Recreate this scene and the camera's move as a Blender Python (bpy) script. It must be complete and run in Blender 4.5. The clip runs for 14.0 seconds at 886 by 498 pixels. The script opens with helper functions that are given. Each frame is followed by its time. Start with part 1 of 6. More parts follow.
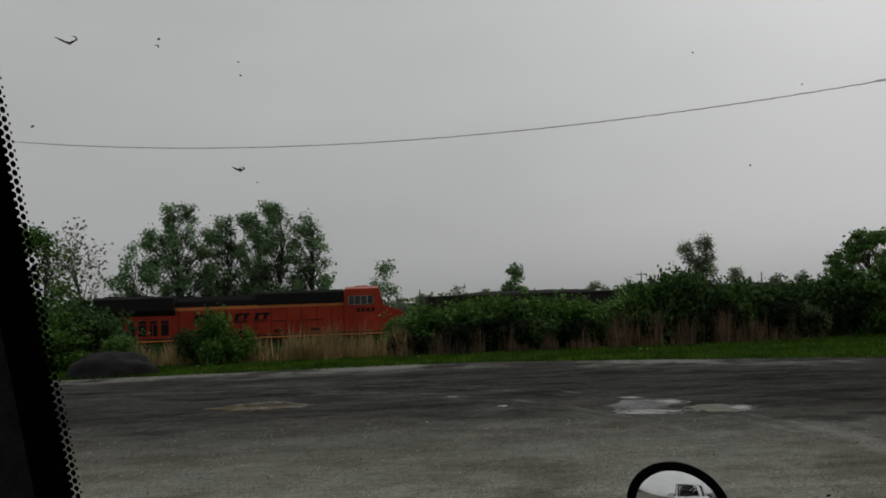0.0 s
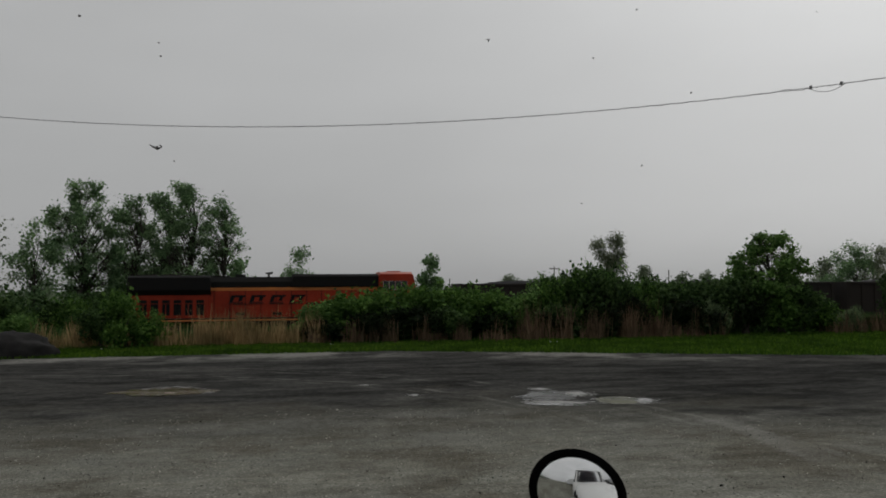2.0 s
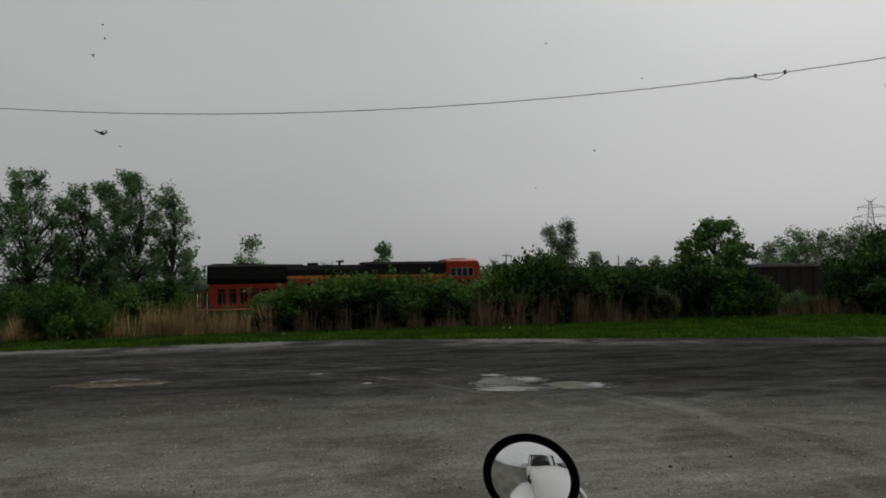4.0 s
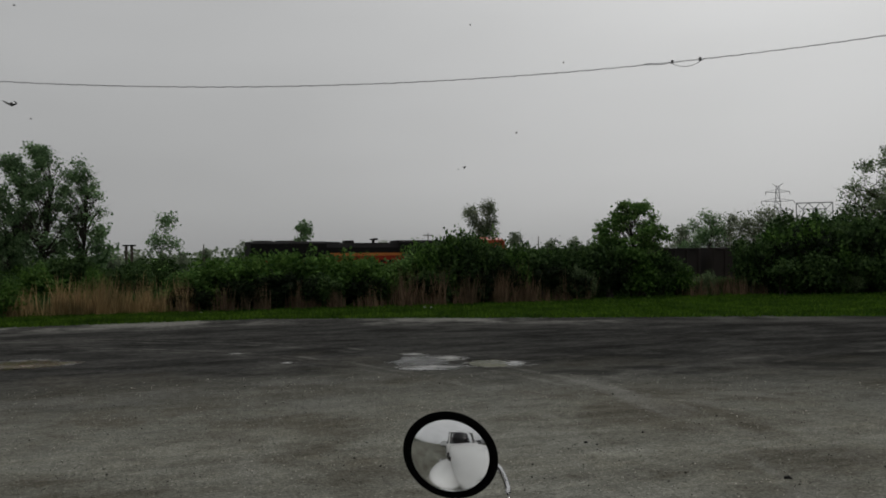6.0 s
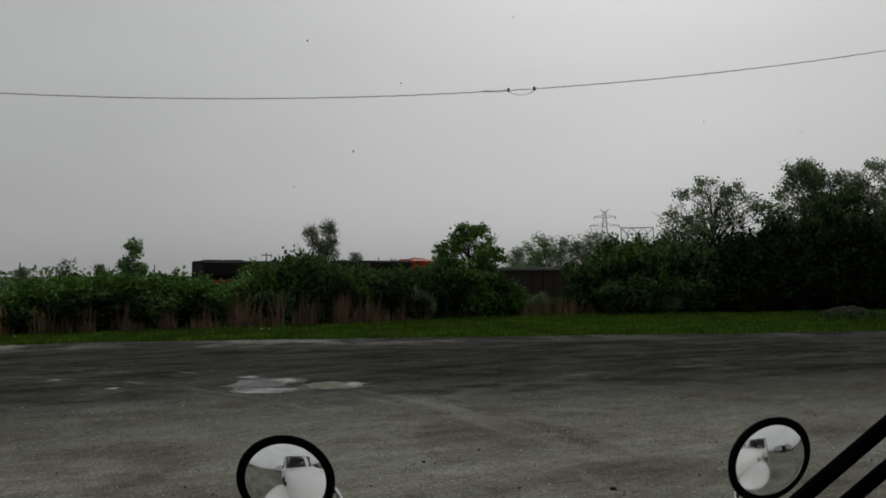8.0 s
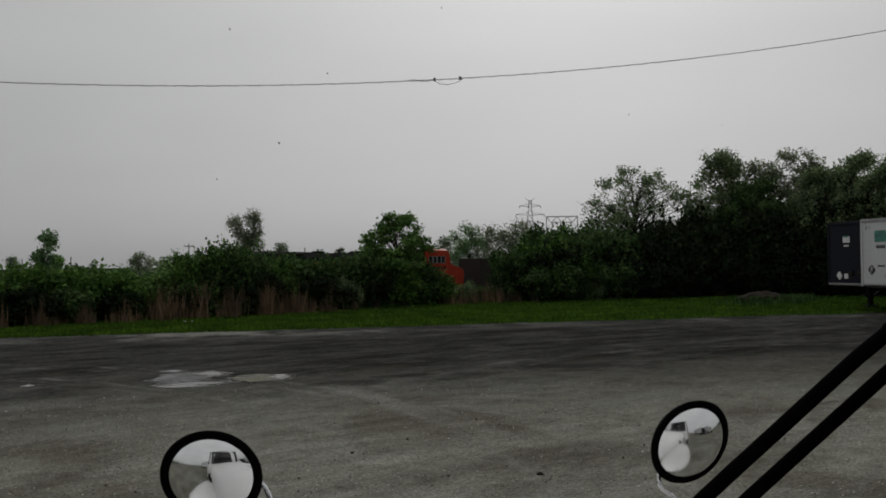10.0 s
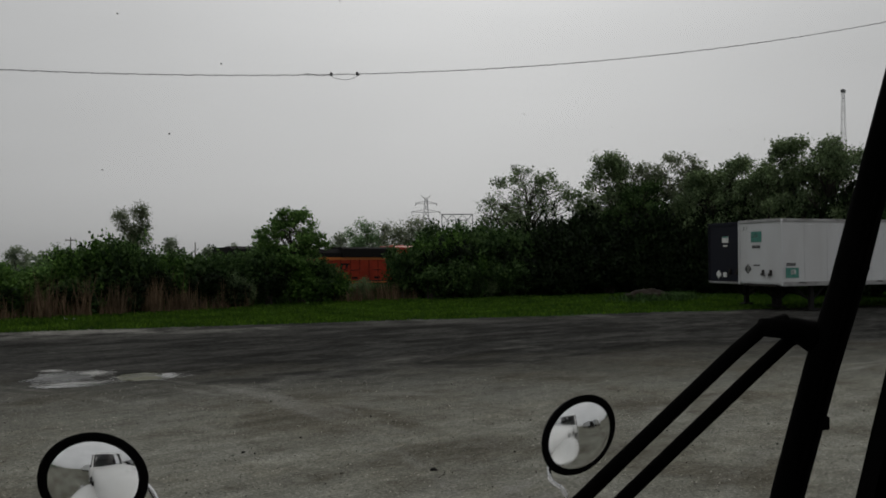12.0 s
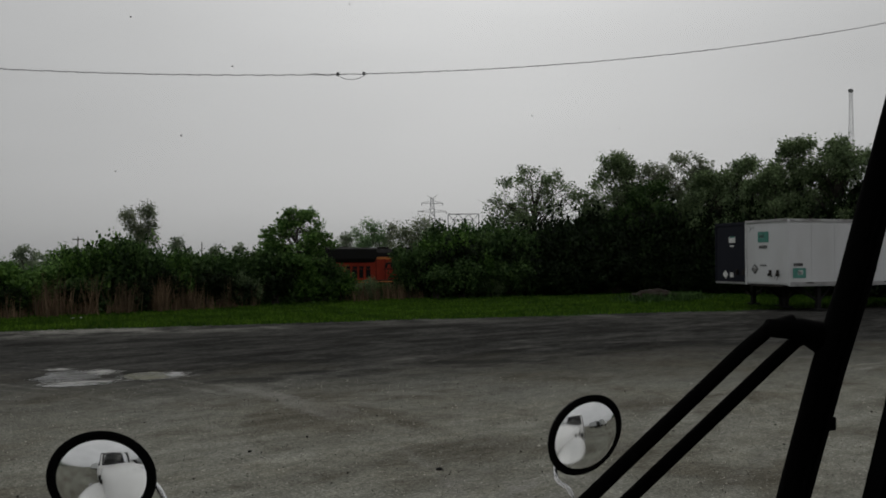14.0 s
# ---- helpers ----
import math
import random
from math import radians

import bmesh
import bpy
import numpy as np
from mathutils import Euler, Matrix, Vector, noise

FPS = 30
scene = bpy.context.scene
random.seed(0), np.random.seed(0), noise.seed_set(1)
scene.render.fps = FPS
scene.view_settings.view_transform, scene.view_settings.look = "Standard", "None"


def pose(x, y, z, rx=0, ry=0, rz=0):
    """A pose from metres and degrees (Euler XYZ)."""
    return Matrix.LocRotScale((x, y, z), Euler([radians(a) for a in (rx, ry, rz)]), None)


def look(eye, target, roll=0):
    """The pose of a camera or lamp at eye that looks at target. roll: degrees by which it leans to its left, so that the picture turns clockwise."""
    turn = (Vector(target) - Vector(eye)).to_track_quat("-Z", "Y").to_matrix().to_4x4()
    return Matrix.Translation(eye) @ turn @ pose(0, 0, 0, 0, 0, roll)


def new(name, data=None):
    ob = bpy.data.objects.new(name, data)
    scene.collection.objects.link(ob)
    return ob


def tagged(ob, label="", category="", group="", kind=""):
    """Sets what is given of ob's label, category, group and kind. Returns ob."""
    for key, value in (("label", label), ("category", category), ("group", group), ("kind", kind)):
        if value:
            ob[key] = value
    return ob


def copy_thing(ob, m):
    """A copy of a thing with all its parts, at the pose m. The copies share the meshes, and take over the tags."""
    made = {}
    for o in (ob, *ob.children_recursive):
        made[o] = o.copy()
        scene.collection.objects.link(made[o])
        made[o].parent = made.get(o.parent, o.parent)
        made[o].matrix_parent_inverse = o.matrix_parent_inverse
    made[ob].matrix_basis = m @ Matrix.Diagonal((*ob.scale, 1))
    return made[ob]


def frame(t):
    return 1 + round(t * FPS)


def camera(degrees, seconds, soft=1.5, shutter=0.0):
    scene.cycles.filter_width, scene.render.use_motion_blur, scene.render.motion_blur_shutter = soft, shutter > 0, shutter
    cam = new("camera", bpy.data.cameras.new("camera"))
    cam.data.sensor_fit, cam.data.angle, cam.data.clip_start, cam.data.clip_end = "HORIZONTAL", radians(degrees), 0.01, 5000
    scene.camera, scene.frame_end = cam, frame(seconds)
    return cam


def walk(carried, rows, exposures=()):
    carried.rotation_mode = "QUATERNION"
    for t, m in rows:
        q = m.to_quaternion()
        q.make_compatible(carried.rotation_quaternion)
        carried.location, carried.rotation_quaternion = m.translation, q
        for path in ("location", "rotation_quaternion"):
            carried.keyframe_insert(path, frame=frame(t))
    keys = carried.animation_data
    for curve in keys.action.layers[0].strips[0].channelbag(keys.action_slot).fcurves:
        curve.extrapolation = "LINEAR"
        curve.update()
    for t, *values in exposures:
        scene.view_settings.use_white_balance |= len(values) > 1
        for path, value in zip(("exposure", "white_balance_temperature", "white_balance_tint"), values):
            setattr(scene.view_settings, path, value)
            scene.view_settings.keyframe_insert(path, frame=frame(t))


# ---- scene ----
# ---------------------------------------------------------------- camera
cam = camera(54.99, 14.0, soft=1.8)
walk(cam, [
    (0.0, pose(-0.0043, 0.0287, 2.3100, 93.481, 2.039, -6.449)),
    (0.5, pose(-0.0050, -0.0015, 2.3095, 93.779, 0.693, -3.272)),
    (1.0, pose(-0.0052, 0.0038, 2.3072, 93.476, 0.286, -5.419)),
    (1.5, pose(-0.0030, -0.0053, 2.3038, 93.075, 0.163, -7.698)),
    (2.0, pose(-0.0034, -0.0059, 2.3042, 92.663, 0.354, -12.149)),
    (2.5, pose(-0.0024, 0.0018, 2.3056, 92.384, 0.770, -14.236)),
    (3.0, pose(-0.0031, -0.0005, 2.3048, 92.376, 0.947, -14.841)),
    (5.5, pose(-0.0054, -0.0042, 2.3020, 90.415, 0.549, -18.538)),
    (6.0, pose(-0.0061, -0.0063, 2.3029, 90.354, 0.514, -20.599)),
    (6.5, pose(-0.0052, -0.0074, 2.3024, 90.509, 0.526, -21.229)),
    (7.0, pose(-0.0016, -0.0075, 2.3020, 90.512, 0.075, -24.367)),
    (7.5, pose(0.0039, -0.0079, 2.3031, 90.936, -0.215, -27.073)),
    (8.0, pose(-0.0009, -0.0037, 2.3018, 91.673, 0.227, -31.319)),
    (10.5, pose(0.0035, 0.0029, 2.3055, 90.695, 0.485, -38.516)),
    (11.0, pose(0.0088, 0.0032, 2.3002, 90.749, 0.245, -42.161)),
    (11.5, pose(0.0033, 0.0037, 2.3039, 90.644, 0.235, -43.356)),
    (12.0, pose(0.0013, 0.0039, 2.3046, 90.647, 0.339, -43.226)),
    (12.5, pose(0.0000, 0.0000, 2.3000, 90.700, 0.300, -43.280)),
    (13.0, pose(-0.0020, 0.0008, 2.3048, 90.632, 0.236, -43.161)),
    (13.5, pose(-0.0001, -0.0009, 2.3064, 90.639, 0.209, -42.887)),
    (14.0, pose(-0.0045, 0.0007, 2.3054, 90.630, 0.254, -42.814)),
], exposures=[(0.0, 0.0), (3.2, 0.0), (7.5, -0.06), (11.0, -0.08), (14.0, -0.09)])

# ---------------------------------------------------------------- world and sun
SUN_AZ, SUN_EL = 46.0, 38.0          # bearing from +y towards +x, elevation
sun_dir = Vector((math.sin(radians(SUN_AZ)) * math.cos(radians(SUN_EL)),
                  math.cos(radians(SUN_AZ)) * math.cos(radians(SUN_EL)), math.sin(radians(SUN_EL))))


def overcast_world():
    w = bpy.data.worlds.new("overcast_sky")
    scene.world = w
    w.use_nodes = True
    nt = w.node_tree
    nt.nodes.clear()
    N, L = nt.nodes.new, nt.links.new
    out, bg = N("ShaderNodeOutputWorld"), N("ShaderNodeBackground")
    L(bg.outputs[0], out.inputs[0])
    sky = N("ShaderNodeTexSky")
    sky.sky_type, sky.sun_disc = "NISHITA", False
    sky.sun_elevation, sky.sun_rotation = radians(SUN_EL), radians(SUN_AZ)
    sky.dust_density, sky.air_density = 4.0, 1.0
    hs = N("ShaderNodeHueSaturation")
    hs.inputs["Saturation"].default_value = 0.06
    L(sky.outputs[0], hs.inputs["Color"])
    skys = N("ShaderNodeMix")
    skys.data_type, skys.blend_type = "RGBA", "MULTIPLY"
    skys.inputs[0].default_value = 1.0
    L(hs.outputs[0], skys.inputs[6])
    skys.inputs[7].default_value = (0.10, 0.10, 0.10, 1)
    # cloud layer: even grey that brightens upward and round the hidden sun
    co = N("ShaderNodeTexCoord")
    sep = N("ShaderNodeSeparateXYZ")
    L(co.outputs["Generated"], sep.inputs[0])
    up = N("ShaderNodeMapRange")
    up.inputs[1].default_value, up.inputs[2].default_value = 0.0, 1.0
    up.inputs[3].default_value, up.inputs[4].default_value = 0.352, 0.62
    L(sep.outputs[2], up.inputs[0])
    dot = N("ShaderNodeVectorMath")
    dot.operation = "DOT_PRODUCT"
    L(co.outputs["Generated"], dot.inputs[0])
    dot.inputs[1].default_value = sun_dir
    glow = N("ShaderNodeMapRange")
    glow.interpolation_type = "SMOOTHSTEP"
    glow.inputs[1].default_value, glow.inputs[2].default_value = 0.70, 1.0
    glow.inputs[3].default_value, glow.inputs[4].default_value = 0.0, 0.07
    L(dot.outputs["Value"], glow.inputs[0])
    mp = N("ShaderNodeMapping")
    mp.inputs["Scale"].default_value = (1.6, 1.6, 5.0)
    L(co.outputs["Generated"], mp.inputs[0])
    nz = N("ShaderNodeTexNoise")
    nz.inputs["Scale"].default_value, nz.inputs["Detail"].default_value = 1.5, 4.0
    L(mp.outputs[0], nz.inputs["Vector"])
    cl = N("ShaderNodeMapRange")
    cl.inputs[1].default_value, cl.inputs[2].default_value = 0.3, 0.7
    cl.inputs[3].default_value, cl.inputs[4].default_value = 0.94, 1.07
    L(nz.outputs["Fac"], cl.inputs[0])
    add = N("ShaderNodeMath")
    add.operation = "ADD"
    L(up.outputs[0], add.inputs[0]), L(glow.outputs[0], add.inputs[1])
    mul = N("ShaderNodeMath")
    mul.operation = "MULTIPLY"
    L(add.outputs[0], mul.inputs[0]), L(cl.outputs[0], mul.inputs[1])
    tint = N("ShaderNodeMix")
    tint.data_type, tint.blend_type = "RGBA", "MULTIPLY"
    tint.inputs[0].default_value = 1.0
    tint.inputs[6].default_value = (0.985, 0.99, 1.0, 1)
    L(mul.outputs[0], tint.inputs[7])
    mix = N("ShaderNodeMix")
    mix.data_type, mix.blend_type = "RGBA", "MIX"
    mix.inputs[0].default_value = 0.85
    L(skys.outputs[2], mix.inputs[6]), L(tint.outputs[2], mix.inputs[7])
    L(mix.outputs[2], bg.inputs["Color"])
    bg.inputs["Strength"].default_value = 1.0


overcast_world()
sun = new("sun", bpy.data.lights.new("sun", "SUN"))
sun.data.energy, sun.data.angle, sun.data.color = 0.5, radians(40), (1.0, 0.97, 0.93)
sun.matrix_basis = look(sun_dir * 50, (0, 0, 0))


# ---------------------------------------------------------------- materials
def ramp(nt, fac, stops):
    r = nt.nodes.new("ShaderNodeValToRGB")
    while len(r.color_ramp.elements) < len(stops):
        r.color_ramp.elements.new(0.5)
    for e, (p, c) in zip(r.color_ramp.elements, stops):
        e.position, e.color = p, (*c, 1)
    nt.links.new(fac, r.inputs[0])
    return r.outputs[0]


def noise_node(nt, scale, detail=4.0, rough=0.6, stretch=(1, 1, 1), turn=0.0):
    co = nt.nodes.new("ShaderNodeTexCoord")
    mp = nt.nodes.new("ShaderNodeMapping")
    mp.inputs["Scale"].default_value = stretch
    mp.inputs["Rotation"].default_value = (0, 0, radians(turn))
    nt.links.new(co.outputs["Object"], mp.inputs[0])
    n = nt.nodes.new("ShaderNodeTexNoise")
    n.inputs["Scale"].default_value, n.inputs["Detail"].default_value, n.inputs["Roughness"].default_value = scale, detail, rough
    nt.links.new(mp.outputs[0], n.inputs["Vector"])
    return n.outputs["Fac"]


def mixc(nt, fac, a, b, mode="MIX"):
    m = nt.nodes.new("ShaderNodeMix")
    m.data_type, m.blend_type = "RGBA", mode
    for sock, val in ((0, fac), (6, a), (7, b)):
        if isinstance(val, (int, float)):
            m.inputs[sock].default_value = val
        elif isinstance(val, tuple):
            m.inputs[sock].default_value = (*val, 1)
        else:
            nt.links.new(val, m.inputs[sock])
    return m.outputs[2]


def mathn(nt, op, a, b=0.0, clamp=False):
    m = nt.nodes.new("ShaderNodeMath")
    m.operation, m.use_clamp = op, clamp
    for i, val in enumerate((a, b)):
        if isinstance(val, (int, float)):
            m.inputs[i].default_value = val
        else:
            nt.links.new(val, m.inputs[i])
    return m.outputs[0]


def base_mat(name):
    m = bpy.data.materials.new(name)
    m.use_nodes = True
    return m, m.node_tree, m.node_tree.nodes["Principled BSDF"]


def bump(nt, bsdf, height, strength, dist=0.02):
    b = nt.nodes.new("ShaderNodeBump")
    b.inputs["Strength"].default_value, b.inputs["Distance"].default_value = strength, dist
    nt.links.new(height, b.inputs["Height"])
    nt.links.new(b.outputs[0], bsdf.inputs["Normal"])


def worn(name, col, dirt, rough=0.5, metal=0.0, grain=30.0, stain=1.5, amount=0.5, bmp=0.1, streak=(1, 1, 1), gv=0.18):
    """A painted or raw surface with stains at a large scale and grain at a small one."""
    m, nt, b = base_mat(name)
    big = noise_node(nt, stain, 5, 0.65, streak)
    fine = noise_node(nt, grain, 3)
    f = ramp(nt, big, [(0.38, (0, 0, 0)), (0.72, (1, 1, 1))])
    c = mixc(nt, mathn(nt, "MULTIPLY", f, amount), col, dirt)
    g = ramp(nt, fine, [(0.3, (1 - gv, 1 - gv, 1 - gv)), (0.7, (1 + gv * 0.8, 1 + gv * 0.8, 1 + gv * 0.8))])
    c = mixc(nt, 1.0, c, g, "MULTIPLY")
    nt.links.new(c, b.inputs["Base Color"])
    nt.links.new(mathn(nt, "ADD", mathn(nt, "MULTIPLY", f, 0.25), rough, True), b.inputs["Roughness"])
    b.inputs["Metallic"].default_value = metal
    if rough > 0.5:
        b.inputs["Specular IOR Level"].default_value = 0.2
    if bmp:
        bump(nt, b, fine, bmp, 0.01)
    return m


def leaf_mat(name, dark, light, trans=0.3):
    m, nt, b = base_mat(name)
    nt.nodes.remove(b)
    geo = nt.nodes.new("ShaderNodeNewGeometry")
    c = ramp(nt, geo.outputs["Random Per Island"], [(0.0, dark), (0.6, tuple((d + l) / 2 for d, l in zip(dark, light))), (1.0, light)])
    patch = ramp(nt, noise_node(nt, 0.6, 3), [(0.36, (0.55, 0.6, 0.55)), (0.64, (1.35, 1.3, 1.2))])
    c = mixc(nt, 1.0, c, patch, "MULTIPLY")
    d, t, g = (nt.nodes.new(k) for k in ("ShaderNodeBsdfDiffuse", "ShaderNodeBsdfTranslucent", "ShaderNodeBsdfGlossy"))
    g.inputs["Roughness"].default_value = 0.45
    for n in (d, t):
        nt.links.new(c, n.inputs["Color"])
    g.inputs["Color"].default_value = (1, 1, 1, 1)
    s1, s2 = nt.nodes.new("ShaderNodeMixShader"), nt.nodes.new("ShaderNodeMixShader")
    s1.inputs[0].default_value, s2.inputs[0].default_value = trans, 0.008
    nt.links.new(d.outputs[0], s1.inputs[1]), nt.links.new(t.outputs[0], s1.inputs[2])
    nt.links.new(s1.outputs[0], s2.inputs[1]), nt.links.new(g.outputs[0], s2.inputs[2])
    nt.links.new(s2.outputs[0], nt.nodes["Material Output"].inputs[0])
    return m


# ruts and scrapes in the lot: centre, half length, half width, bearing, strength, tone
MARKS = [(10.01, 17.05, 0.85, 0.525, -47.4, 0.63, 0.022),
         (8.31, 14.44, 0.75, 0.45, -53.3, 0.56, 0.022),
         (9.64, 14.64, 0.83, 0.24, -16.7, 0.63, 0.022),
         (12.0, 16.28, 0.88, 0.45, -63.9, 0.49, 0.022),
         (13.42, 13.39, 1.46, 0.45, -40.2, 0.56, 0.022),
         (12.91, 12.91, 0.77, 0.3, -34.4, 0.49, 0.022),
         (12.56, 13.74, 0.66, 0.375, 15.7, 0.42, 0.022),
         (7.64, 12.99, 1.07, 0.24, -84.1, 0.33, 0.21),
         (7.7, 12.49, 1.79, 0.3, -100.5, 0.3, 0.21),
         (9.44, 11.15, 0.83, 0.24, -47.0, 0.3, 0.21),
         (5.98, 13.4, 0.46, 0.24, 1.1, 0.3, 0.21),
         (7.5, 11.0, 1.45, 0.36, -100.7, 0.27, 0.21),
         (2.12, 18.57, 0.72, 0.525, -2.0, 0.35, 0.022),
         (4.14, 17.32, 0.52, 0.225, -44.4, 0.49, 0.022),
         (1.53, 23.54, 0.79, 0.6, -41.4, 0.42, 0.022),
         (2.93, 12.68, 0.97, 0.6, -47.5, 0.15, 0.21),
         (-0.87, 21.49, 1.21, 0.75, -48.9, 0.49, 0.022)]
ARCS = [(-7.19, 12.2, 14.95, 0.12, 0.55), (-7.19, 12.2, 14.4, 0.12, 0.5), (-7.19, 12.2, 12.9, 0.15, 0.5), (-7.19, 12.2, 12.5, 0.12, 0.4), (15.45, -15.6, 23.2, 0.16, 0.7), (15.45, -15.6, 22.8, 0.16, 0.7), (15.45, -15.6, 21.2, 0.2, 0.6), (2.47, 6.1, 9.3, 1.2, 0.25), (2.47, 6.1, 7.4, 0.7, 0.25), (4.8, 9.8, 3.7, 0.3, 0.3), (14.0, 2.0, 13.0, 0.3, 0.3)]      # wheel marks: centre, radius, half width, strength


def ground_mat():
    m, nt, b = base_mat("ground_mat")
    co = nt.nodes.new("ShaderNodeTexCoord")
    sep = nt.nodes.new("ShaderNodeSeparateXYZ")
    nt.links.new(co.outputs["Object"], sep.inputs[0])
    X, Y = sep.outputs[0], sep.outputs[1]
    # distance past the bent rim of the lot
    bend = mathn(nt, "MULTIPLY", mathn(nt, "MAXIMUM", mathn(nt, "SUBTRACT", X, 4.5), 0.0), 0.44)
    far = mathn(nt, "SUBTRACT", mathn(nt, "ADD", Y, bend), 31.2)
    wob = mathn(nt, "MULTIPLY", mathn(nt, "SUBTRACT", noise_node(nt, 0.35, 5), 0.5), 3.2)
    rim = mathn(nt, "ADD", far, wob)
    ragged = mathn(nt, "ADD", rim, mathn(nt, "MULTIPLY", mathn(nt, "SUBTRACT", noise_node(nt, 2.5, 6, 0.75), 0.5), 3.0))
    grassy = ramp(nt, ragged, [(0.0, (0, 0, 0)), (0.8, (1, 1, 1))])
    # gravel of the lot: stones, grit, wheel swirls and large blotches
    fine = noise_node(nt, 26, 3, 0.8)
    grit = noise_node(nt, 7, 6, 0.8)
    blot = noise_node(nt, 0.33, 7, 0.7)
    track = noise_node(nt, 0.45, 6, 0.72, (0.42, 1.2, 1), 14)
    track2 = noise_node(nt, 0.6, 5, 0.68, (0.22, 1.5, 1), -34)
    stone = ramp(nt, fine, [(0.30, (0.075, 0.0755, 0.069)), (0.47, (0.143, 0.143, 0.131)), (0.60, (0.190, 0.190, 0.177)), (0.70, (0.36, 0.36, 0.34))])
    tr = mixc(nt, 0.5, track, track2)
    stone = mixc(nt, 1.0, stone, ramp(nt, grit, [(0.32, (0.74, 0.74, 0.74)), (0.5, (1.0, 1.0, 0.99)), (0.66, (1.25, 1.24, 1.22))]), "MULTIPLY")
    stone = mixc(nt, 1.0, stone, ramp(nt, tr, [(0.42, (0.84, 0.83, 0.80)), (0.5, (1.03, 1.03, 1.01)), (0.57, (1.22, 1.22, 1.19))]), "MULTIPLY")
    stone = mixc(nt, 1.0, stone, ramp(nt, blot, [(0.40, (0.69, 0.655, 0.60)), (0.5, (1.03, 1.02, 0.97)), (0.58, (1.20, 1.20, 1.16))]), "MULTIPLY")
    # damp dark band of old asphalt millings towards the rim
    damp_in = mathn(nt, "ADD", far, mathn(nt, "MULTIPLY", mathn(nt, "SUBTRACT", mixc(nt, 0.6, tr, blot), 0.5), 22.0))
    band = ramp(nt, mathn(nt, "DIVIDE", mathn(nt, "ADD", damp_in, 21.0), 21.0), [(0.04, (0, 0, 0)), (0.40, (1, 1, 1))])
    dark = ramp(nt, grit, [(0.3, (0.022, 0.022, 0.0222)), (0.5, (0.037, 0.037, 0.0365)), (0.68, (0.066, 0.066, 0.063))])
    dark = mixc(nt, 1.0, dark, ramp(nt, track, [(0.40, (0.72, 0.72, 0.73)), (0.5, (0.97, 0.97, 0.97)), (0.62, (1.28, 1.27, 1.25))]), "MULTIPLY")
    mottle = noise_node(nt, 1.3, 7, 0.78, (0.75, 1.3, 1), 10)
    dark = mixc(nt, 1.0, dark, ramp(nt, mottle, [(0.36, (0.6, 0.59, 0.59)), (0.5, (1.0, 1.0, 1.0)), (0.64, (1.4, 1.39, 1.37))]), "MULTIPLY")
    stone = mixc(nt, 1.0, stone, ramp(nt, mottle, [(0.36, (0.80, 0.78, 0.75)), (0.5, (1.0, 1.0, 1.0)), (0.64, (1.18, 1.17, 1.14))]), "MULTIPLY")
    # wetter, darker patches within the millings, more of them to the east
    wet = noise_node(nt, 0.5, 6, 0.72, (0.55, 1.5, 1), -20)
    east = mathn(nt, "MULTIPLY", mathn(nt, "DIVIDE", mathn(nt, "SUBTRACT", X, 3.0), 12.0, True), 0.07)
    wet = mathn(nt, "SUBTRACT", wet, east)
    dark = mixc(nt, 1.0, dark, ramp(nt, wet, [(0.38, (0.45, 0.45, 0.46)), (0.46, (0.88, 0.88, 0.88)), (0.56, (1.15, 1.14, 1.12))]), "MULTIPLY")
    lot = mixc(nt, mathn(nt, "MULTIPLY", band, 0.92), stone, dark)
    # curved wheel marks scraped paler by turning trucks
    breakup = ramp(nt, noise_node(nt, 0.9, 6, 0.75), [(0.46, (0, 0, 0)), (0.62, (1, 1, 1))])
    scraped = mixc(nt, 1.0, (0.215, 0.21, 0.192), ramp(nt, fine, [(0.3, (0.6, 0.6, 0.6)), (0.5, (1.0, 1.0, 1.0)), (0.7, (1.6, 1.6, 1.6))]), "MULTIPLY")
    for cx, cy, r, wide, gain in ARCS:
        dx, dy = mathn(nt, "SUBTRACT", X, cx), mathn(nt, "SUBTRACT", Y, cy)
        rad = mathn(nt, "POWER", mathn(nt, "ADD", mathn(nt, "MULTIPLY", dx, dx), mathn(nt, "MULTIPLY", dy, dy)), 0.5)
        rad = mathn(nt, "ADD", rad, mathn(nt, "MULTIPLY", mathn(nt, "SUBTRACT", blot, 0.5), 1.2))
        near = mathn(nt, "SUBTRACT", 1.0, mathn(nt, "DIVIDE", mathn(nt, "ABSOLUTE", mathn(nt, "SUBTRACT", rad, r)), wide), True)
        lot = mixc(nt, mathn(nt, "MULTIPLY", mathn(nt, "MULTIPLY", near, breakup), gain), lot, scraped)
    ragged_by = mathn(nt, "MULTIPLY", mathn(nt, "SUBTRACT", noise_node(nt, 2.6, 7, 0.8, (0.6, 1.4, 1)), 0.5), 4.2)
    for cx, cy, long, wide, turn, gain, tone in MARKS:
        dx, dy = mathn(nt, "SUBTRACT", X, cx), mathn(nt, "SUBTRACT", Y, cy)
        ca, sa = math.cos(radians(turn)), math.sin(radians(turn))
        u = mathn(nt, "DIVIDE", mathn(nt, "ADD", mathn(nt, "MULTIPLY", dx, ca), mathn(nt, "MULTIPLY", dy, sa)), long)
        v = mathn(nt, "DIVIDE", mathn(nt, "SUBTRACT", mathn(nt, "MULTIPLY", dy, ca), mathn(nt, "MULTIPLY", dx, sa)), wide)
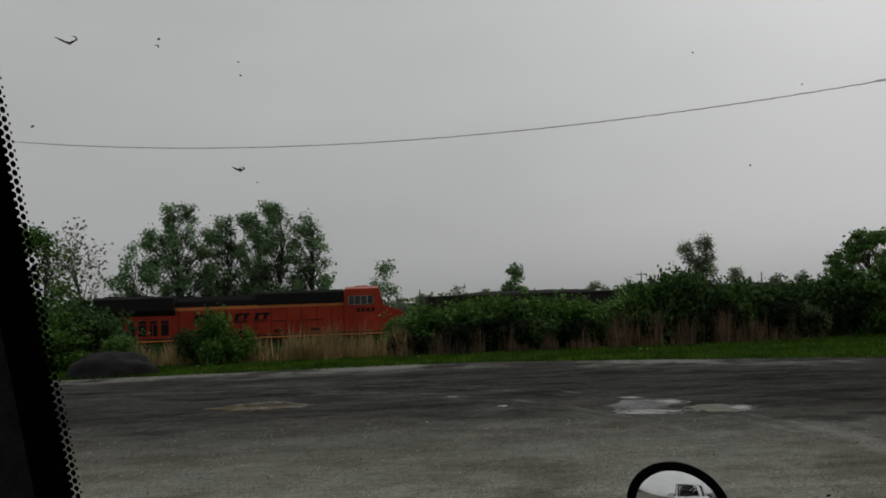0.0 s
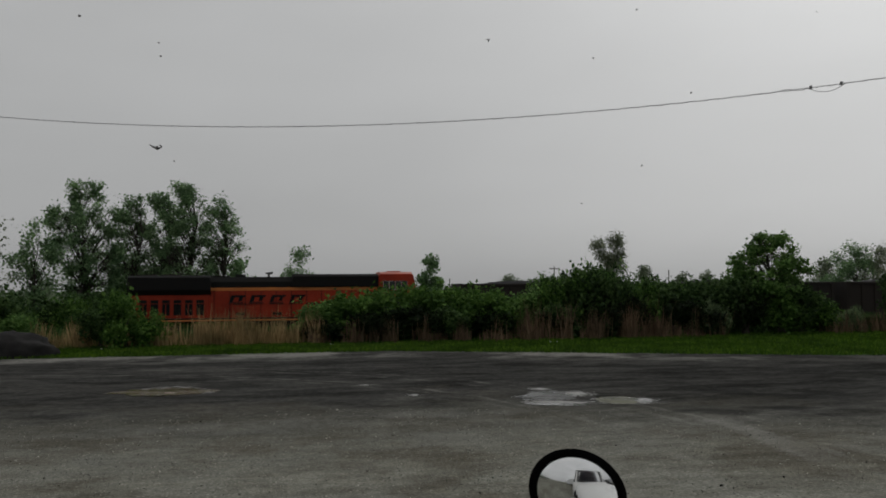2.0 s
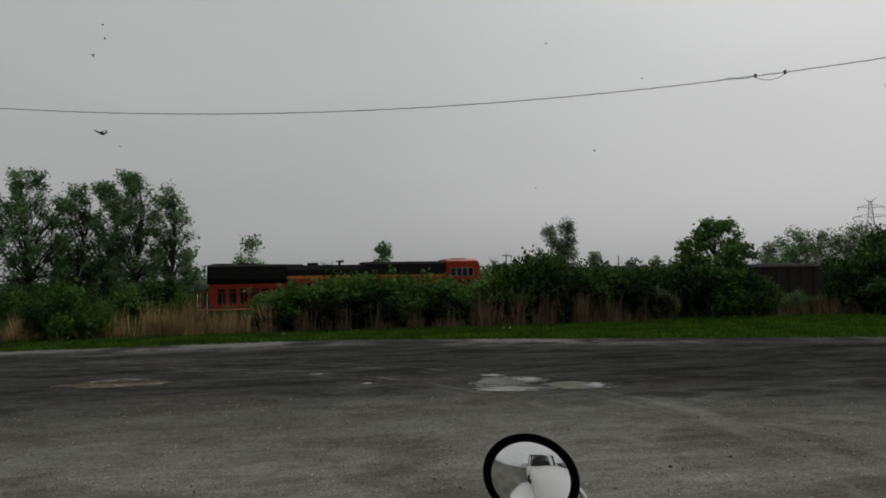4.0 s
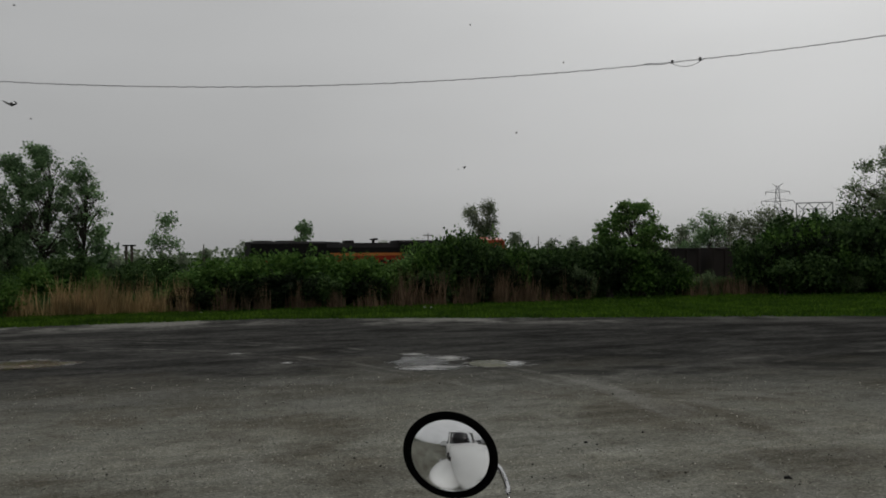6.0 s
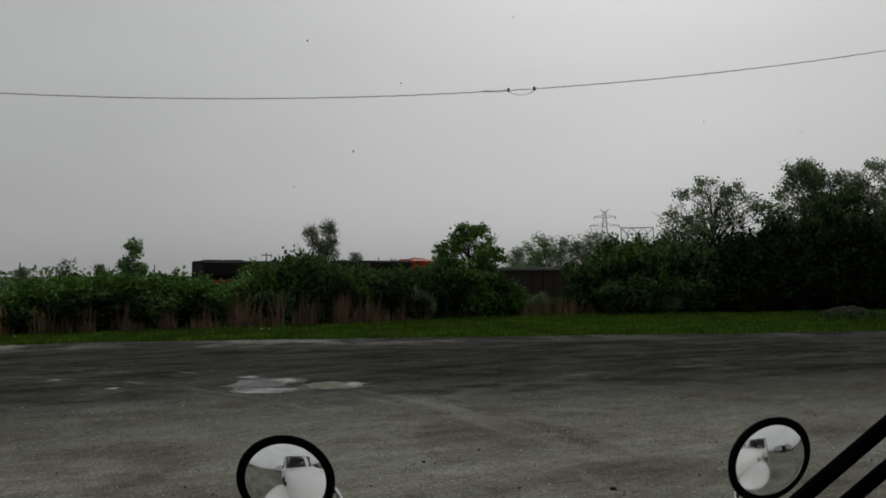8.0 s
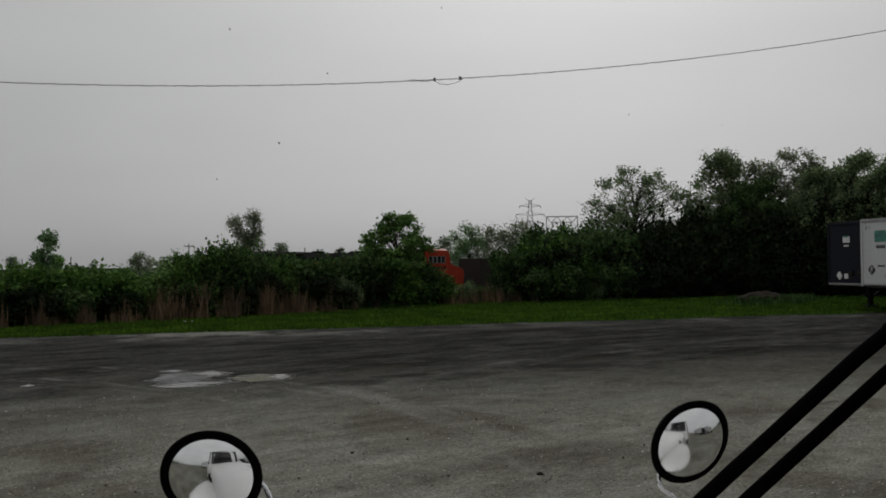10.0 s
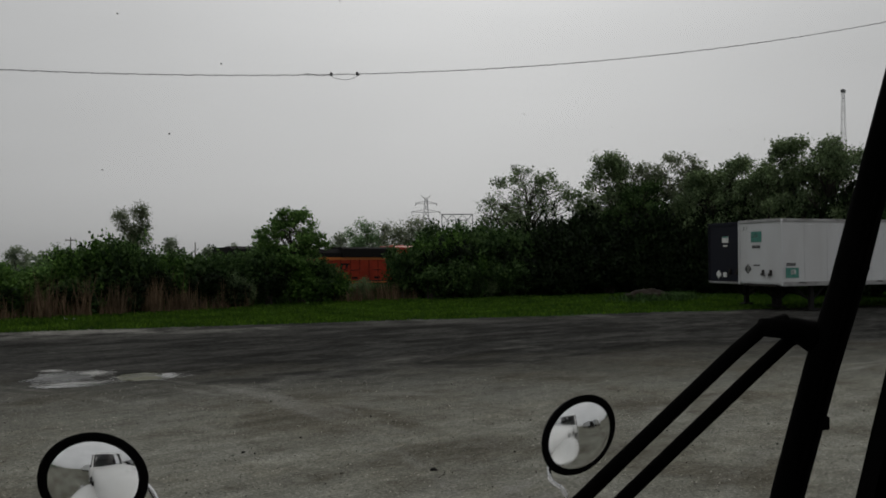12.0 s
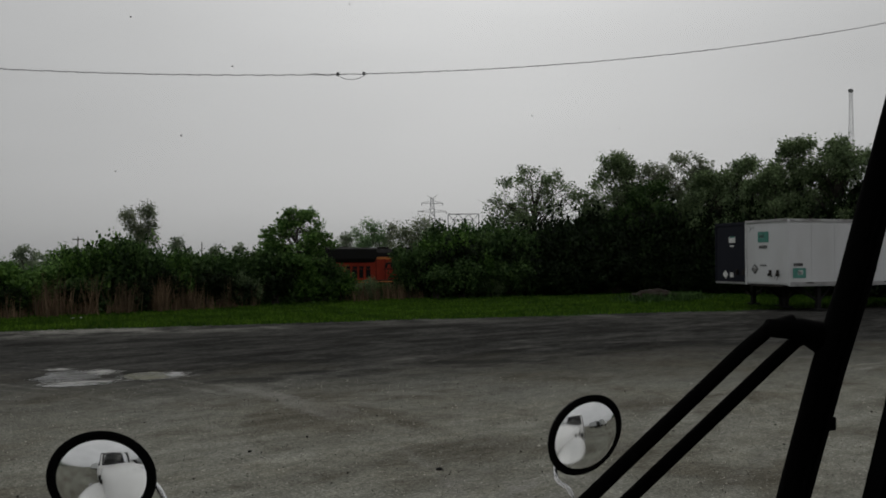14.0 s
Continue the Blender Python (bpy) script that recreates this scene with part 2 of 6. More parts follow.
        rad = mathn(nt, "ADD", mathn(nt, "ADD", mathn(nt, "MULTIPLY", u, u), mathn(nt, "MULTIPLY", v, v)), ragged_by)
        near = mathn(nt, "MULTIPLY", mathn(nt, "SUBTRACT", 1.0, rad), 1.8, True)
        lot = mixc(nt, mathn(nt, "MULTIPLY", near, gain), lot, (tone, tone, tone * 0.95) if tone < 0.1 else scraped)
    # pale washed limestone along the rim
    pale = ramp(nt, mathn(nt, "DIVIDE", mathn(nt, "ADD", rim, 5.0), 5.0), [(0.35, (0, 0, 0)), (0.75, (1, 1, 1))])
    pale = mathn(nt, "MULTIPLY", pale, ramp(nt, noise_node(nt, 0.25, 5, 0.7), [(0.45, (0.05, 0.05, 0.05)), (0.56, (1, 1, 1))]))
    worn_out = mathn(nt, "SUBTRACT", 0.8, mathn(nt, "MULTIPLY", mathn(nt, "DIVIDE", mathn(nt, "SUBTRACT", X, 12.0), 6.0, True), 0.6))
    lot = mixc(nt, mathn(nt, "MULTIPLY", pale, worn_out), lot, mixc(nt, 1.0, (0.23, 0.225, 0.205), ramp(nt, grit, [(0.3, (0.5, 0.5, 0.5)), (0.7, (1.4, 1.4, 1.4))]), "MULTIPLY"))
    # earth and moss under the grass
    earth = ramp(nt, noise_node(nt, 1.2, 5), [(0.3, (0.010, 0.026, 0.004)), (0.55, (0.022, 0.052, 0.008)), (0.75, (0.045, 0.072, 0.015))])
    c = mixc(nt, grassy, lot, earth)
    nt.links.new(c, b.inputs["Base Color"])
    rough = ramp(nt, mixc(nt, 0.5, blot, track), [(0.35, (0.6, 0.6, 0.6)), (0.6, (0.95, 0.95, 0.95))])
    nt.links.new(rough, b.inputs["Roughness"])
    b.inputs["Specular IOR Level"].default_value = 0.0
    bump(nt, b, mixc(nt, 0.5, fine, grit), 0.7, 0.03)
    return m


def water_mat(name, col, thin=0.0, gloss=(0.02, 0.16), holes=2.6, spec=0.5):
    """Thin water broken by wet mud, running out unevenly at its edge."""
    m, nt, b = base_mat(name)
    n = ramp(nt, noise_node(nt, 1.1, 4), [(0.3, tuple(x * 0.6 for x in col)), (0.7, tuple(x * 1.4 for x in col))])
    nt.links.new(n, b.inputs["Base Color"])
    b.inputs["IOR"].default_value = 1.33
    b.inputs["Specular IOR Level"].default_value = spec
    wet = ramp(nt, noise_node(nt, 0.9, 6, 0.7, (0.7, 1.6, 1)), [(0.42, (gloss[0],) * 3), (0.64, (gloss[1],) * 3)])
    nt.links.new(wet, b.inputs["Roughness"])
    bump(nt, b, noise_node(nt, 9, 3), 0.05, 0.01)
    co = nt.nodes.new("ShaderNodeTexCoord")
    sep = nt.nodes.new("ShaderNodeSeparateXYZ")
    nt.links.new(co.outputs["Generated"], sep.inputs[0])
    dx, dy = mathn(nt, "SUBTRACT", sep.outputs[0], 0.5), mathn(nt, "SUBTRACT", sep.outputs[1], 0.5)
    rad = mathn(nt, "POWER", mathn(nt, "ADD", mathn(nt, "MULTIPLY", dx, dx), mathn(nt, "MULTIPLY", dy, dy)), 0.5)
    isle = mathn(nt, "SUBTRACT", mathn(nt, "MULTIPLY", noise_node(nt, holes, 6, 0.75, (0.6, 1.5, 1)), 1.6), mathn(nt, "ADD", rad, thin))
    cover = ramp(nt, isle, [(0.26, (0, 0, 0)), (0.52, (1, 1, 1))])
    clear = nt.nodes.new("ShaderNodeBsdfTransparent")
    mix = nt.nodes.new("ShaderNodeMixShader")
    out = next(x for x in nt.nodes if x.type == "OUTPUT_MATERIAL")
    nt.links.new(cover, mix.inputs[0])
    nt.links.new(clear.outputs[0], mix.inputs[1])
    nt.links.new(b.outputs[0], mix.inputs[2])
    nt.links.new(mix.outputs[0], out.inputs[0])
    return m


def glass_mat(name, tint=(0.96, 0.98, 0.97)):
    m, nt, b = base_mat(name)
    nt.nodes.remove(b)
    tr, gl, fr, mx = (nt.nodes.new(k) for k in ("ShaderNodeBsdfTransparent", "ShaderNodeBsdfGlossy", "ShaderNodeFresnel", "ShaderNodeMixShader"))
    tr.inputs[0].default_value = (*tint, 1)
    gl.inputs["Roughness"].default_value = 0.02
    fr.inputs["IOR"].default_value = 1.3
    nt.links.new(fr.outputs[0], mx.inputs[0]), nt.links.new(tr.outputs[0], mx.inputs[1]), nt.links.new(gl.outputs[0], mx.inputs[2])
    nt.links.new(mx.outputs[0], nt.nodes["Material Output"].inputs[0])
    return m


M = {}
M["ground"] = ground_mat()
M["water"] = water_mat("puddle_water", (0.035, 0.036, 0.032))
M["murky"] = water_mat("murky_puddle_water", (0.05, 0.05, 0.016), -0.3, (0.2, 0.4), 2.6, 0.12)
M["brown_water"] = water_mat("muddy_water", (0.085, 0.06, 0.03), -0.1, (0.04, 0.3), 2.6, 0.3)
M["wet_mud"] = water_mat("wet_dark_mud", (0.035, 0.035, 0.033), -0.05, (0.12, 0.4), 3.0, 0.15)
M["silt"] = water_mat("pale_wet_silt", (0.23, 0.228, 0.215), 0.17, (0.3, 0.7), 5.5)
M["glass"] = glass_mat("clear_glass", (0.985, 0.99, 0.985))
M["dark_glass"] = worn("dark_glass", (0.01, 0.014, 0.016), (0.03, 0.035, 0.035), 0.05, 0, 5, 1, 0.2, 0)
M["mirror"] = worn("mirror_glass", (0.86, 0.87, 0.87), (0.7, 0.71, 0.7), 0.01, 1.0, 3, 2, 0.15, 0)
M["chrome"] = worn("chrome", (0.7, 0.7, 0.7), (0.35, 0.34, 0.33), 0.12, 1.0, 40, 6, 0.4, 0.02)
M["black_plastic"] = worn("black_plastic", (0.004, 0.004, 0.004), (0.010, 0.010, 0.010), 0.75, 0, 60, 4, 0.5, 0.1)
M["black_rubber"] = worn("black_rubber", (0.01, 0.01, 0.01), (0.03, 0.028, 0.026), 0.75, 0, 50, 4, 0.5, 0.2)
M["trim"] = worn("grey_cab_trim", (0.055, 0.056, 0.058), (0.08, 0.08, 0.08), 0.8, 0, 90, 3, 0.3, 0.3)
M["matte_black"] = worn("matte_black_coating", (0.002, 0.002, 0.002), (0.004, 0.004, 0.004), 1.0, 0, 60, 4, 0.5, 0)
M["matte_black"].node_tree.nodes["Principled BSDF"].inputs["Specular IOR Level"].default_value = 0.02
M["frit"] = worn("black_frit", (0.004, 0.004, 0.004), (0.006, 0.006, 0.006), 0.5, 0, 50, 3, 0.2, 0)
M["insect"] = worn("dried_insect", (0.15, 0.145, 0.135), (0.20, 0.19, 0.17), 0.9, 0, 300, 90, 0.5, 0)
M["white_paint"] = worn("white_truck_paint", (0.70, 0.70, 0.69), (0.56, 0.55, 0.53), 0.25, 0, 60, 1.2, 0.4, 0.0, gv=0.03)
M["white_trailer"] = worn("white_trailer_paint", (0.62, 0.63, 0.64), (0.44, 0.44, 0.43), 0.4, 0, 12, 0.7, 0.6, 0, (1, 1, 0.25), 0.03)
M["navy_trailer"] = worn("dark_blue_trailer_paint", (0.007, 0.008, 0.015), (0.02, 0.021, 0.03), 0.65, 0, 12, 0.8, 0.6, 0, (1, 1, 0.3), 0.05)
M["aluminium"] = worn("dull_aluminium", (0.42, 0.42, 0.42), (0.2, 0.19, 0.18), 0.45, 0.9, 30, 2, 0.6, 0.05)
M["dark_steel"] = worn("dark_steel", (0.025, 0.024, 0.023), (0.06, 0.045, 0.035), 0.6, 0.3, 25, 2, 0.6, 0.15)
M["grime"] = water_mat("road_grime", (0.05, 0.048, 0.044), 0.05, (0.8, 0.95), 9.0, 0.1)
M["sticker_teal"] = worn("teal_sticker", (0.045, 0.21, 0.165), (0.13, 0.30, 0.26), 0.4, 0, 8, 5, 0.5, 0)
M["sticker_white"] = worn("white_sticker", (0.75, 0.75, 0.74), (0.5, 0.5, 0.48), 0.5, 0, 10, 5, 0.4, 0)
M["sticker_black"] = worn("black_sticker", (0.02, 0.02, 0.02), (0.06, 0.06, 0.06), 0.5, 0, 10, 5, 0.4, 0)
M["loco_orange"] = worn("orange_loco_paint", (0.32, 0.032, 0.010), (0.13, 0.012, 0.007), 0.55, 0, 14, 0.6, 0.75, 0.03, (0.6, 1, 0.35))
# cab roof orange is paled to hold the sky's reflection
M["loco_roof"] = worn("sky_lit_orange_roof_paint", (0.42, 0.10, 0.055), (0.30, 0.08, 0.05), 0.42, 0, 14, 0.6, 0.6, 0.03)
M["loco_yellow"] = worn("yellow_loco_paint", (0.50, 0.15, 0.02), (0.28, 0.08, 0.02), 0.45, 0, 14, 0.8, 0.5, 0.03)
M["loco_black"] = worn("black_loco_paint", (0.006, 0.006, 0.006), (0.016, 0.014, 0.013), 0.8, 0, 14, 0.8, 0.6, 0.05)
M["car_steel"] = worn("coal_car_steel", (0.022, 0.020, 0.019), (0.045, 0.034, 0.028), 0.65, 0.2, 10, 0.5, 0.7, 0.08, (0.6, 1, 0.35))
M["coal"] = worn("coal", (0.010, 0.010, 0.011), (0.022, 0.022, 0.022), 0.95, 0, 8, 2, 0.5, 0.8)
M["ballast"] = worn("ballast", (0.24, 0.235, 0.225), (0.14, 0.13, 0.12), 0.9, 0, 9, 0.5, 0.6, 0.9)
M["rail"] = worn("rusty_rail", (0.10, 0.06, 0.04), (0.2, 0.18, 0.17), 0.5, 0.6, 20, 3, 0.5, 0.1)
M["tie"] = worn("creosoted_wood", (0.05, 0.04, 0.032), (0.09, 0.08, 0.07), 0.9, 0, 14, 2, 0.6, 0.5)
M["bark"] = worn("grey_bark", (0.065, 0.058, 0.048), (0.03, 0.026, 0.022), 0.9, 0, 18, 3, 0.7, 0.6, (1, 1, 0.25))
M["pole_wood"] = worn("weathered_pole", (0.10, 0.085, 0.07), (0.05, 0.042, 0.035), 0.9, 0, 20, 2, 0.6, 0.4, (1, 1, 0.15))
M["galv"] = worn("galvanised_steel", (0.24, 0.245, 0.25), (0.15, 0.15, 0.15), 0.6, 0.4, 10, 1, 0.5, 0.03)
M["cable"] = worn("black_cable", (0.09, 0.09, 0.092), (0.2, 0.2, 0.2), 0.6, 0, 30, 6, 0.5, 0.05)
M["gravel_dark"] = worn("dark_millings", (0.013, 0.0125, 0.0125), (0.03, 0.029, 0.027), 0.95, 0, 9, 1.5, 0.6, 1.0)
M["brown_earth"] = worn("dark_brown_earth", (0.016, 0.011, 0.008), (0.04, 0.03, 0.02), 0.95, 0, 9, 1.5, 0.6, 1.0)
M["pebble"] = leaf_mat("pebbles", (0.035, 0.033, 0.03), (0.5, 0.49, 0.46), 0.0)
# poplar leaves are paled to stand for haze at their distance
M["leaf_poplar"] = leaf_mat("poplar_leaves", (0.085, 0.155, 0.075), (0.25, 0.38, 0.20), 0.46)
M["leaf_bush"] = leaf_mat("bush_leaves", (0.024, 0.066, 0.012), (0.135, 0.25, 0.055), 0.3)
M["leaf_deep"] = leaf_mat("deep_green_leaves", (0.016, 0.04, 0.013), (0.10, 0.17, 0.056), 0.28)
# near-black leaf colour that holds the shade inside the growth
M["leaf_thicket_shade"] = leaf_mat("shaded_thicket_leaves", (0.004, 0.009, 0.003), (0.02, 0.038, 0.012), 0.08)
M["leaf_mid"] = leaf_mat("mid_green_leaves", (0.017, 0.040, 0.012), (0.078, 0.145, 0.045), 0.28)
M["leaf_bright"] = leaf_mat("fresh_green_leaves", (0.042, 0.10, 0.024), (0.18, 0.31, 0.09), 0.38)
# grey-green, spring and far leaves also have distance haze put into their colour
M["leaf_grey"] = leaf_mat("grey_green_leaves", (0.06, 0.092, 0.045), (0.215, 0.295, 0.155), 0.44)
M["leaf_pale"] = leaf_mat("pale_spring_leaves", (0.10, 0.125, 0.08), (0.24, 0.28, 0.19), 0.45)
M["leaf_far"] = leaf_mat("haze_tinted_far_leaves", (0.13, 0.165, 0.12), (0.25, 0.3, 0.21), 0.4)
M["grass"] = leaf_mat("lawn_grass", (0.02, 0.056, 0.004), (0.085, 0.155, 0.016), 0.35)
M["reed"] = leaf_mat("dry_reeds", (0.17, 0.115, 0.055), (0.48, 0.35, 0.19), 0.25)
M["reed_red"] = leaf_mat("dry_red_stalks", (0.075, 0.05, 0.034), (0.22, 0.155, 0.105), 0.2)


# ---------------------------------------------------------------- builders
def thing(name, m, label, category, group="", kind=""):
    e = new(name)
    e.empty_display_size = 0.3
    e.matrix_basis = m
    return tagged(e, label, category, group, kind)


def finish(bm, name, smooth=False):
    me = bpy.data.meshes.new(name)
    bm.to_mesh(me)
    bm.free()
    if smooth:
        for p in me.polygons:
            p.use_smooth = True
    return me


def part(name, bm, material, parent, label="", smooth=False, m=None, world=False):
    me = bm if isinstance(bm, bpy.types.Mesh) else finish(bm, name, smooth)
    if not me.materials:
        me.materials.append(M[material])
    ob = new(name, me)
    ob.parent = parent
    if world:
        up = parent.matrix_basis if parent.parent is None else parent.parent.matrix_basis @ parent.matrix_basis
        ob.matrix_basis = up.inverted()
    if m is not None:
        ob.matrix_basis = m
    return tagged(ob, label) if label else ob


def solo(name, bm, material, m, label, category, group="", kind="", smooth=False):
    me = bm if isinstance(bm, bpy.types.Mesh) else finish(bm, name, smooth)
    me.materials.append(M[material])
    ob = new(name, me)
    ob.matrix_basis = m
    return tagged(ob, label, category, group, kind)


def add_box(bm, x0, x1, y0, y1, z0, z1, bev=0.0, m=None):
    r = bmesh.ops.create_cube(bm, size=1.0)
    vs = r["verts"]
    for v in vs:
        v.co = Vector(((x0 + x1) / 2 + v.co.x * (x1 - x0), (y0 + y1) / 2 + v.co.y * (y1 - y0), (z0 + z1) / 2 + v.co.z * (z1 - z0)))
    if m is not None:
        bmesh.ops.transform(bm, matrix=m, verts=vs)
    if bev > 0:
        es = list({e for v in vs for e in v.link_edges})
        bmesh.ops.bevel(bm, geom=es, offset=bev, segments=2, affect="EDGES", profile=0.6)
    return bm


def box(x0, x1, y0, y1, z0, z1, bev=0.0, m=None):
    return add_box(bmesh.new(), x0, x1, y0, y1, z0, z1, bev, m)


def prism(outline, axis, a, b, bev=0.0):
    """A closed outline drawn out along an axis. 'x': outline in (y, z); 'y': in (x, z); 'z': in (x, y)."""
    bm = bmesh.new()

    def put(p, q):
        return {"x": (q, p[0], p[1]), "y": (p[0], q, p[1]), "z": (p[0], p[1], q)}[axis]
    lo = [bm.verts.new(put(p, a)) for p in outline]
    hi = [bm.verts.new(put(p, b)) for p in outline]
    n = len(outline)
    for i in range(n):
        bm.faces.new((lo[i], lo[(i + 1) % n], hi[(i + 1) % n], hi[i]))
    bm.faces.new(lo[::-1]), bm.faces.new(hi)
    bmesh.ops.recalc_face_normals(bm, faces=bm.faces)
    if bev:
        bmesh.ops.bevel(bm, geom=list(bm.edges), offset=bev, segments=2, affect="EDGES", profile=0.6)
    return bm


def add_tube(bm, pts, radii, seg=8, caps=True):
    pts = [Vector(p) for p in pts]
    if isinstance(radii, (int, float)):
        radii = [radii] * len(pts)
    rings = []
    for i, p in enumerate(pts):
        d = (pts[min(i + 1, len(pts) - 1)] - pts[max(i - 1, 0)]).normalized()
        side = d.cross(Vector((0, 0, 1))) if abs(d.z) < 0.95 else d.cross(Vector((0, 1, 0)))
        side.normalize()
        other = d.cross(side)
        rings.append([bm.verts.new(p + radii[i] * (math.cos(k * 2 * math.pi / seg) * side + math.sin(k * 2 * math.pi / seg) * other)) for k in range(seg)])
    for a, b in zip(rings, rings[1:]):
        for k in range(seg):
            bm.faces.new((a[k], a[(k + 1) % seg], b[(k + 1) % seg], b[k]))
    if caps:
        bm.faces.new(rings[0][::-1]), bm.faces.new(rings[-1])
    return bm


def tube(pts, radii, seg=8):
    return add_tube(bmesh.new(), pts, radii, seg)


def add_disc(bm, m, r, depth, seg=24, r2=None):
    return bmesh.ops.create_cone(bm, cap_ends=True, segments=seg, radius1=r, radius2=r if r2 is None else r2, depth=depth, matrix=m)


def mesh_np(name, verts, faces, material):
    me = bpy.data.meshes.new(name)
    me.from_pydata(verts.tolist(), [], faces.tolist())
    me.materials.append(M[material])
    return me


def leaf_mesh(name, centres, size, material, rng, jitter=0.35, droop=0.3, up=0.0):
    """Pointed leaf blades, each folded along its rib, at the given centres."""
    n = len(centres)
    a = rng.normal(size=(n, 3))
    a[:, 2] -= droop
    a /= np.linalg.norm(a, axis=1)[:, None]
    b = np.cross(a, rng.normal(size=(n, 3)) + np.array([[0.0, 0.0, up]]))
    b /= np.linalg.norm(b, axis=1)[:, None]
    c = np.cross(a, b)
    s = size * rng.uniform(1 - jitter, 1 + jitter, (n, 1))
    p0, p2 = centres - a * s * 0.5, centres + a * s * 0.5
    p1 = centres + b * s * 0.36 + c * s * 0.10
    p3 = centres - b * s * 0.36 + c * s * 0.10
    v = np.stack([p0, p1, p2, p3], 1).reshape(-1, 3)
    i = np.arange(n)[:, None] * 4
    return mesh_np(name, v, np.concatenate([i + np.array([[0, 1, 2]]), i + np.array([[0, 2, 3]])]), material)


def in_lobes(lobes, n, rng, hollow=0.45, cluster=14, spread=0.28):
    """Leaf places in clusters at twig ends inside a set of lobes (x, y, z, rx, rz)."""
    lobes = np.array(lobes, float)
    vol = lobes[:, 3] ** 2 * lobes[:, 4]
    k = max(1, n // cluster)
    which = rng.choice(len(lobes), k, p=vol / vol.sum())
    d = rng.normal(size=(k, 3))
    d /= np.linalg.norm(d, axis=1)[:, None]
    r = hollow + (1.08 - hollow) * rng.uniform(0, 1, (k, 1)) ** 0.7
    L = lobes[which]
    c = L[:, :3] + d * r * np.stack([L[:, 3], L[:, 3], L[:, 4]], 1)
    return np.repeat(c, cluster, 0) + rng.normal(size=(k * cluster, 3)) * spread


# ---------------------------------------------------------------- ground
def ground_height(x, y):
    """The lot is level; past the hedge the land falls to the railway."""
    s = min(max((y - 43.0) / 10.0, 0.0), 1.0)
    return -1.55 * s * s * (3 - 2 * s)


def build_ground():
    xs = sorted({-2500, -900, -350, -150, *range(-90, 121, 3), 150, 200, 350, 900, 2500})
    ys = sorted({-2500, -900, -300, -100, *range(-40, 100, 2), 120, 160, 220, 350, 900, 3000})
    verts = [(x, y, ground_height(x, y)) for y in ys for x in xs]
    w = len(xs)
    faces = [(j * w + i, j * w + i + 1, (j + 1) * w + i + 1, (j + 1) * w + i) for j in range(len(ys) - 1) for i in range(w - 1)]
    me = bpy.data.meshes.new("ground")
    me.from_pydata(verts, [], faces)
    for p in me.polygons:
        p.use_smooth = True
    me.materials.append(M["ground"])
    tagged(new("ground", me), "grey gravel lot with dark damp millings and a grassy rim", "ground", kind="structure")


build_ground()


def puddle(cx, cy, rx, ry, seed, material, label, turn=0.0, wave=0.12):
    bm = bmesh.new()
    rng = random.Random(seed)
    ph = [rng.uniform(0, 6.28) for _ in range(7)]
    vs = []
    for k in range(64):
        a = k * 2 * math.pi / 64
        r = 1 + sum(wave / (i + 1) ** 0.5 * math.sin((2 * i + 2) * a + ph[i]) for i in range(7))
        vs.append(bm.verts.new((rx * r * math.cos(a), ry * r * math.sin(a), 0)))
    bm.faces.new(vs)
    bmesh.ops.triangulate(bm, faces=bm.faces)
    ob = solo("puddle", bm, material, pose(cx, cy, 0.004 + 0.0004 * seed, 0, 0, turn), label, "puddle", kind="structure")
    return ob


puddle(6.11, 17.46, 0.69, 0.88, 2, "wet_mud", "shallow dark rain puddle on the gravel lot", -19)
puddle(5.89, 16.37, 0.83, 0.48, 4, "silt", "pale wet silt along the edge of a puddle", -20)
puddle(5.75, 16.12, 0.75, 0.22, 6, "water", "thin bright lip of rain water", -20)
puddle(6.24, 18.62, 0.39, 0.33, 5, "silt", "pale wet silt along the edge of a puddle", -19)
puddle(6.74, 17.63, 0.45, 0.67, 7, "silt", "pale wet silt between two pools", -21)
puddle(7.30, 16.28, 0.74, 0.80, 3, "silt", "pale wet silt round a murky pool", -24)
puddle(7.17, 16.36, 0.44, 0.60, 11, "murky", "murky greenish rain pool on the lot", -24, 0.03)
puddle(7.63, 16.18, 0.17, 0.46, 13, "water", "bright tip of a rain puddle", -25)
puddle(3.26, 18.24, 0.20, 0.29, 21, "silt", "small pale wet patch on the lot", -10)
puddle(2.46, 20.43, 0.25, 0.18, 22, "silt", "small pale wet patch on the lot", -7)
puddle(-2.06, 20.65, 0.85, 1.05, 8, "silt", "pale speckled wet silt round a muddy puddle", 6)
puddle(-2.11, 20.30, 0.97, 0.83, 16, "brown_water", "brown muddy puddle on the gravel lot", 6)
puddle(-1.20, 20.15, 0.35, 0.53, 12, "silt", "thin strip of wet silt on gravel", 3)

# ---------------------------------------------------------------- railway
RAIL_Z, TRACK_Y = -1.2, 61.3
SPEED, CAB_X = 4.215, 2.42


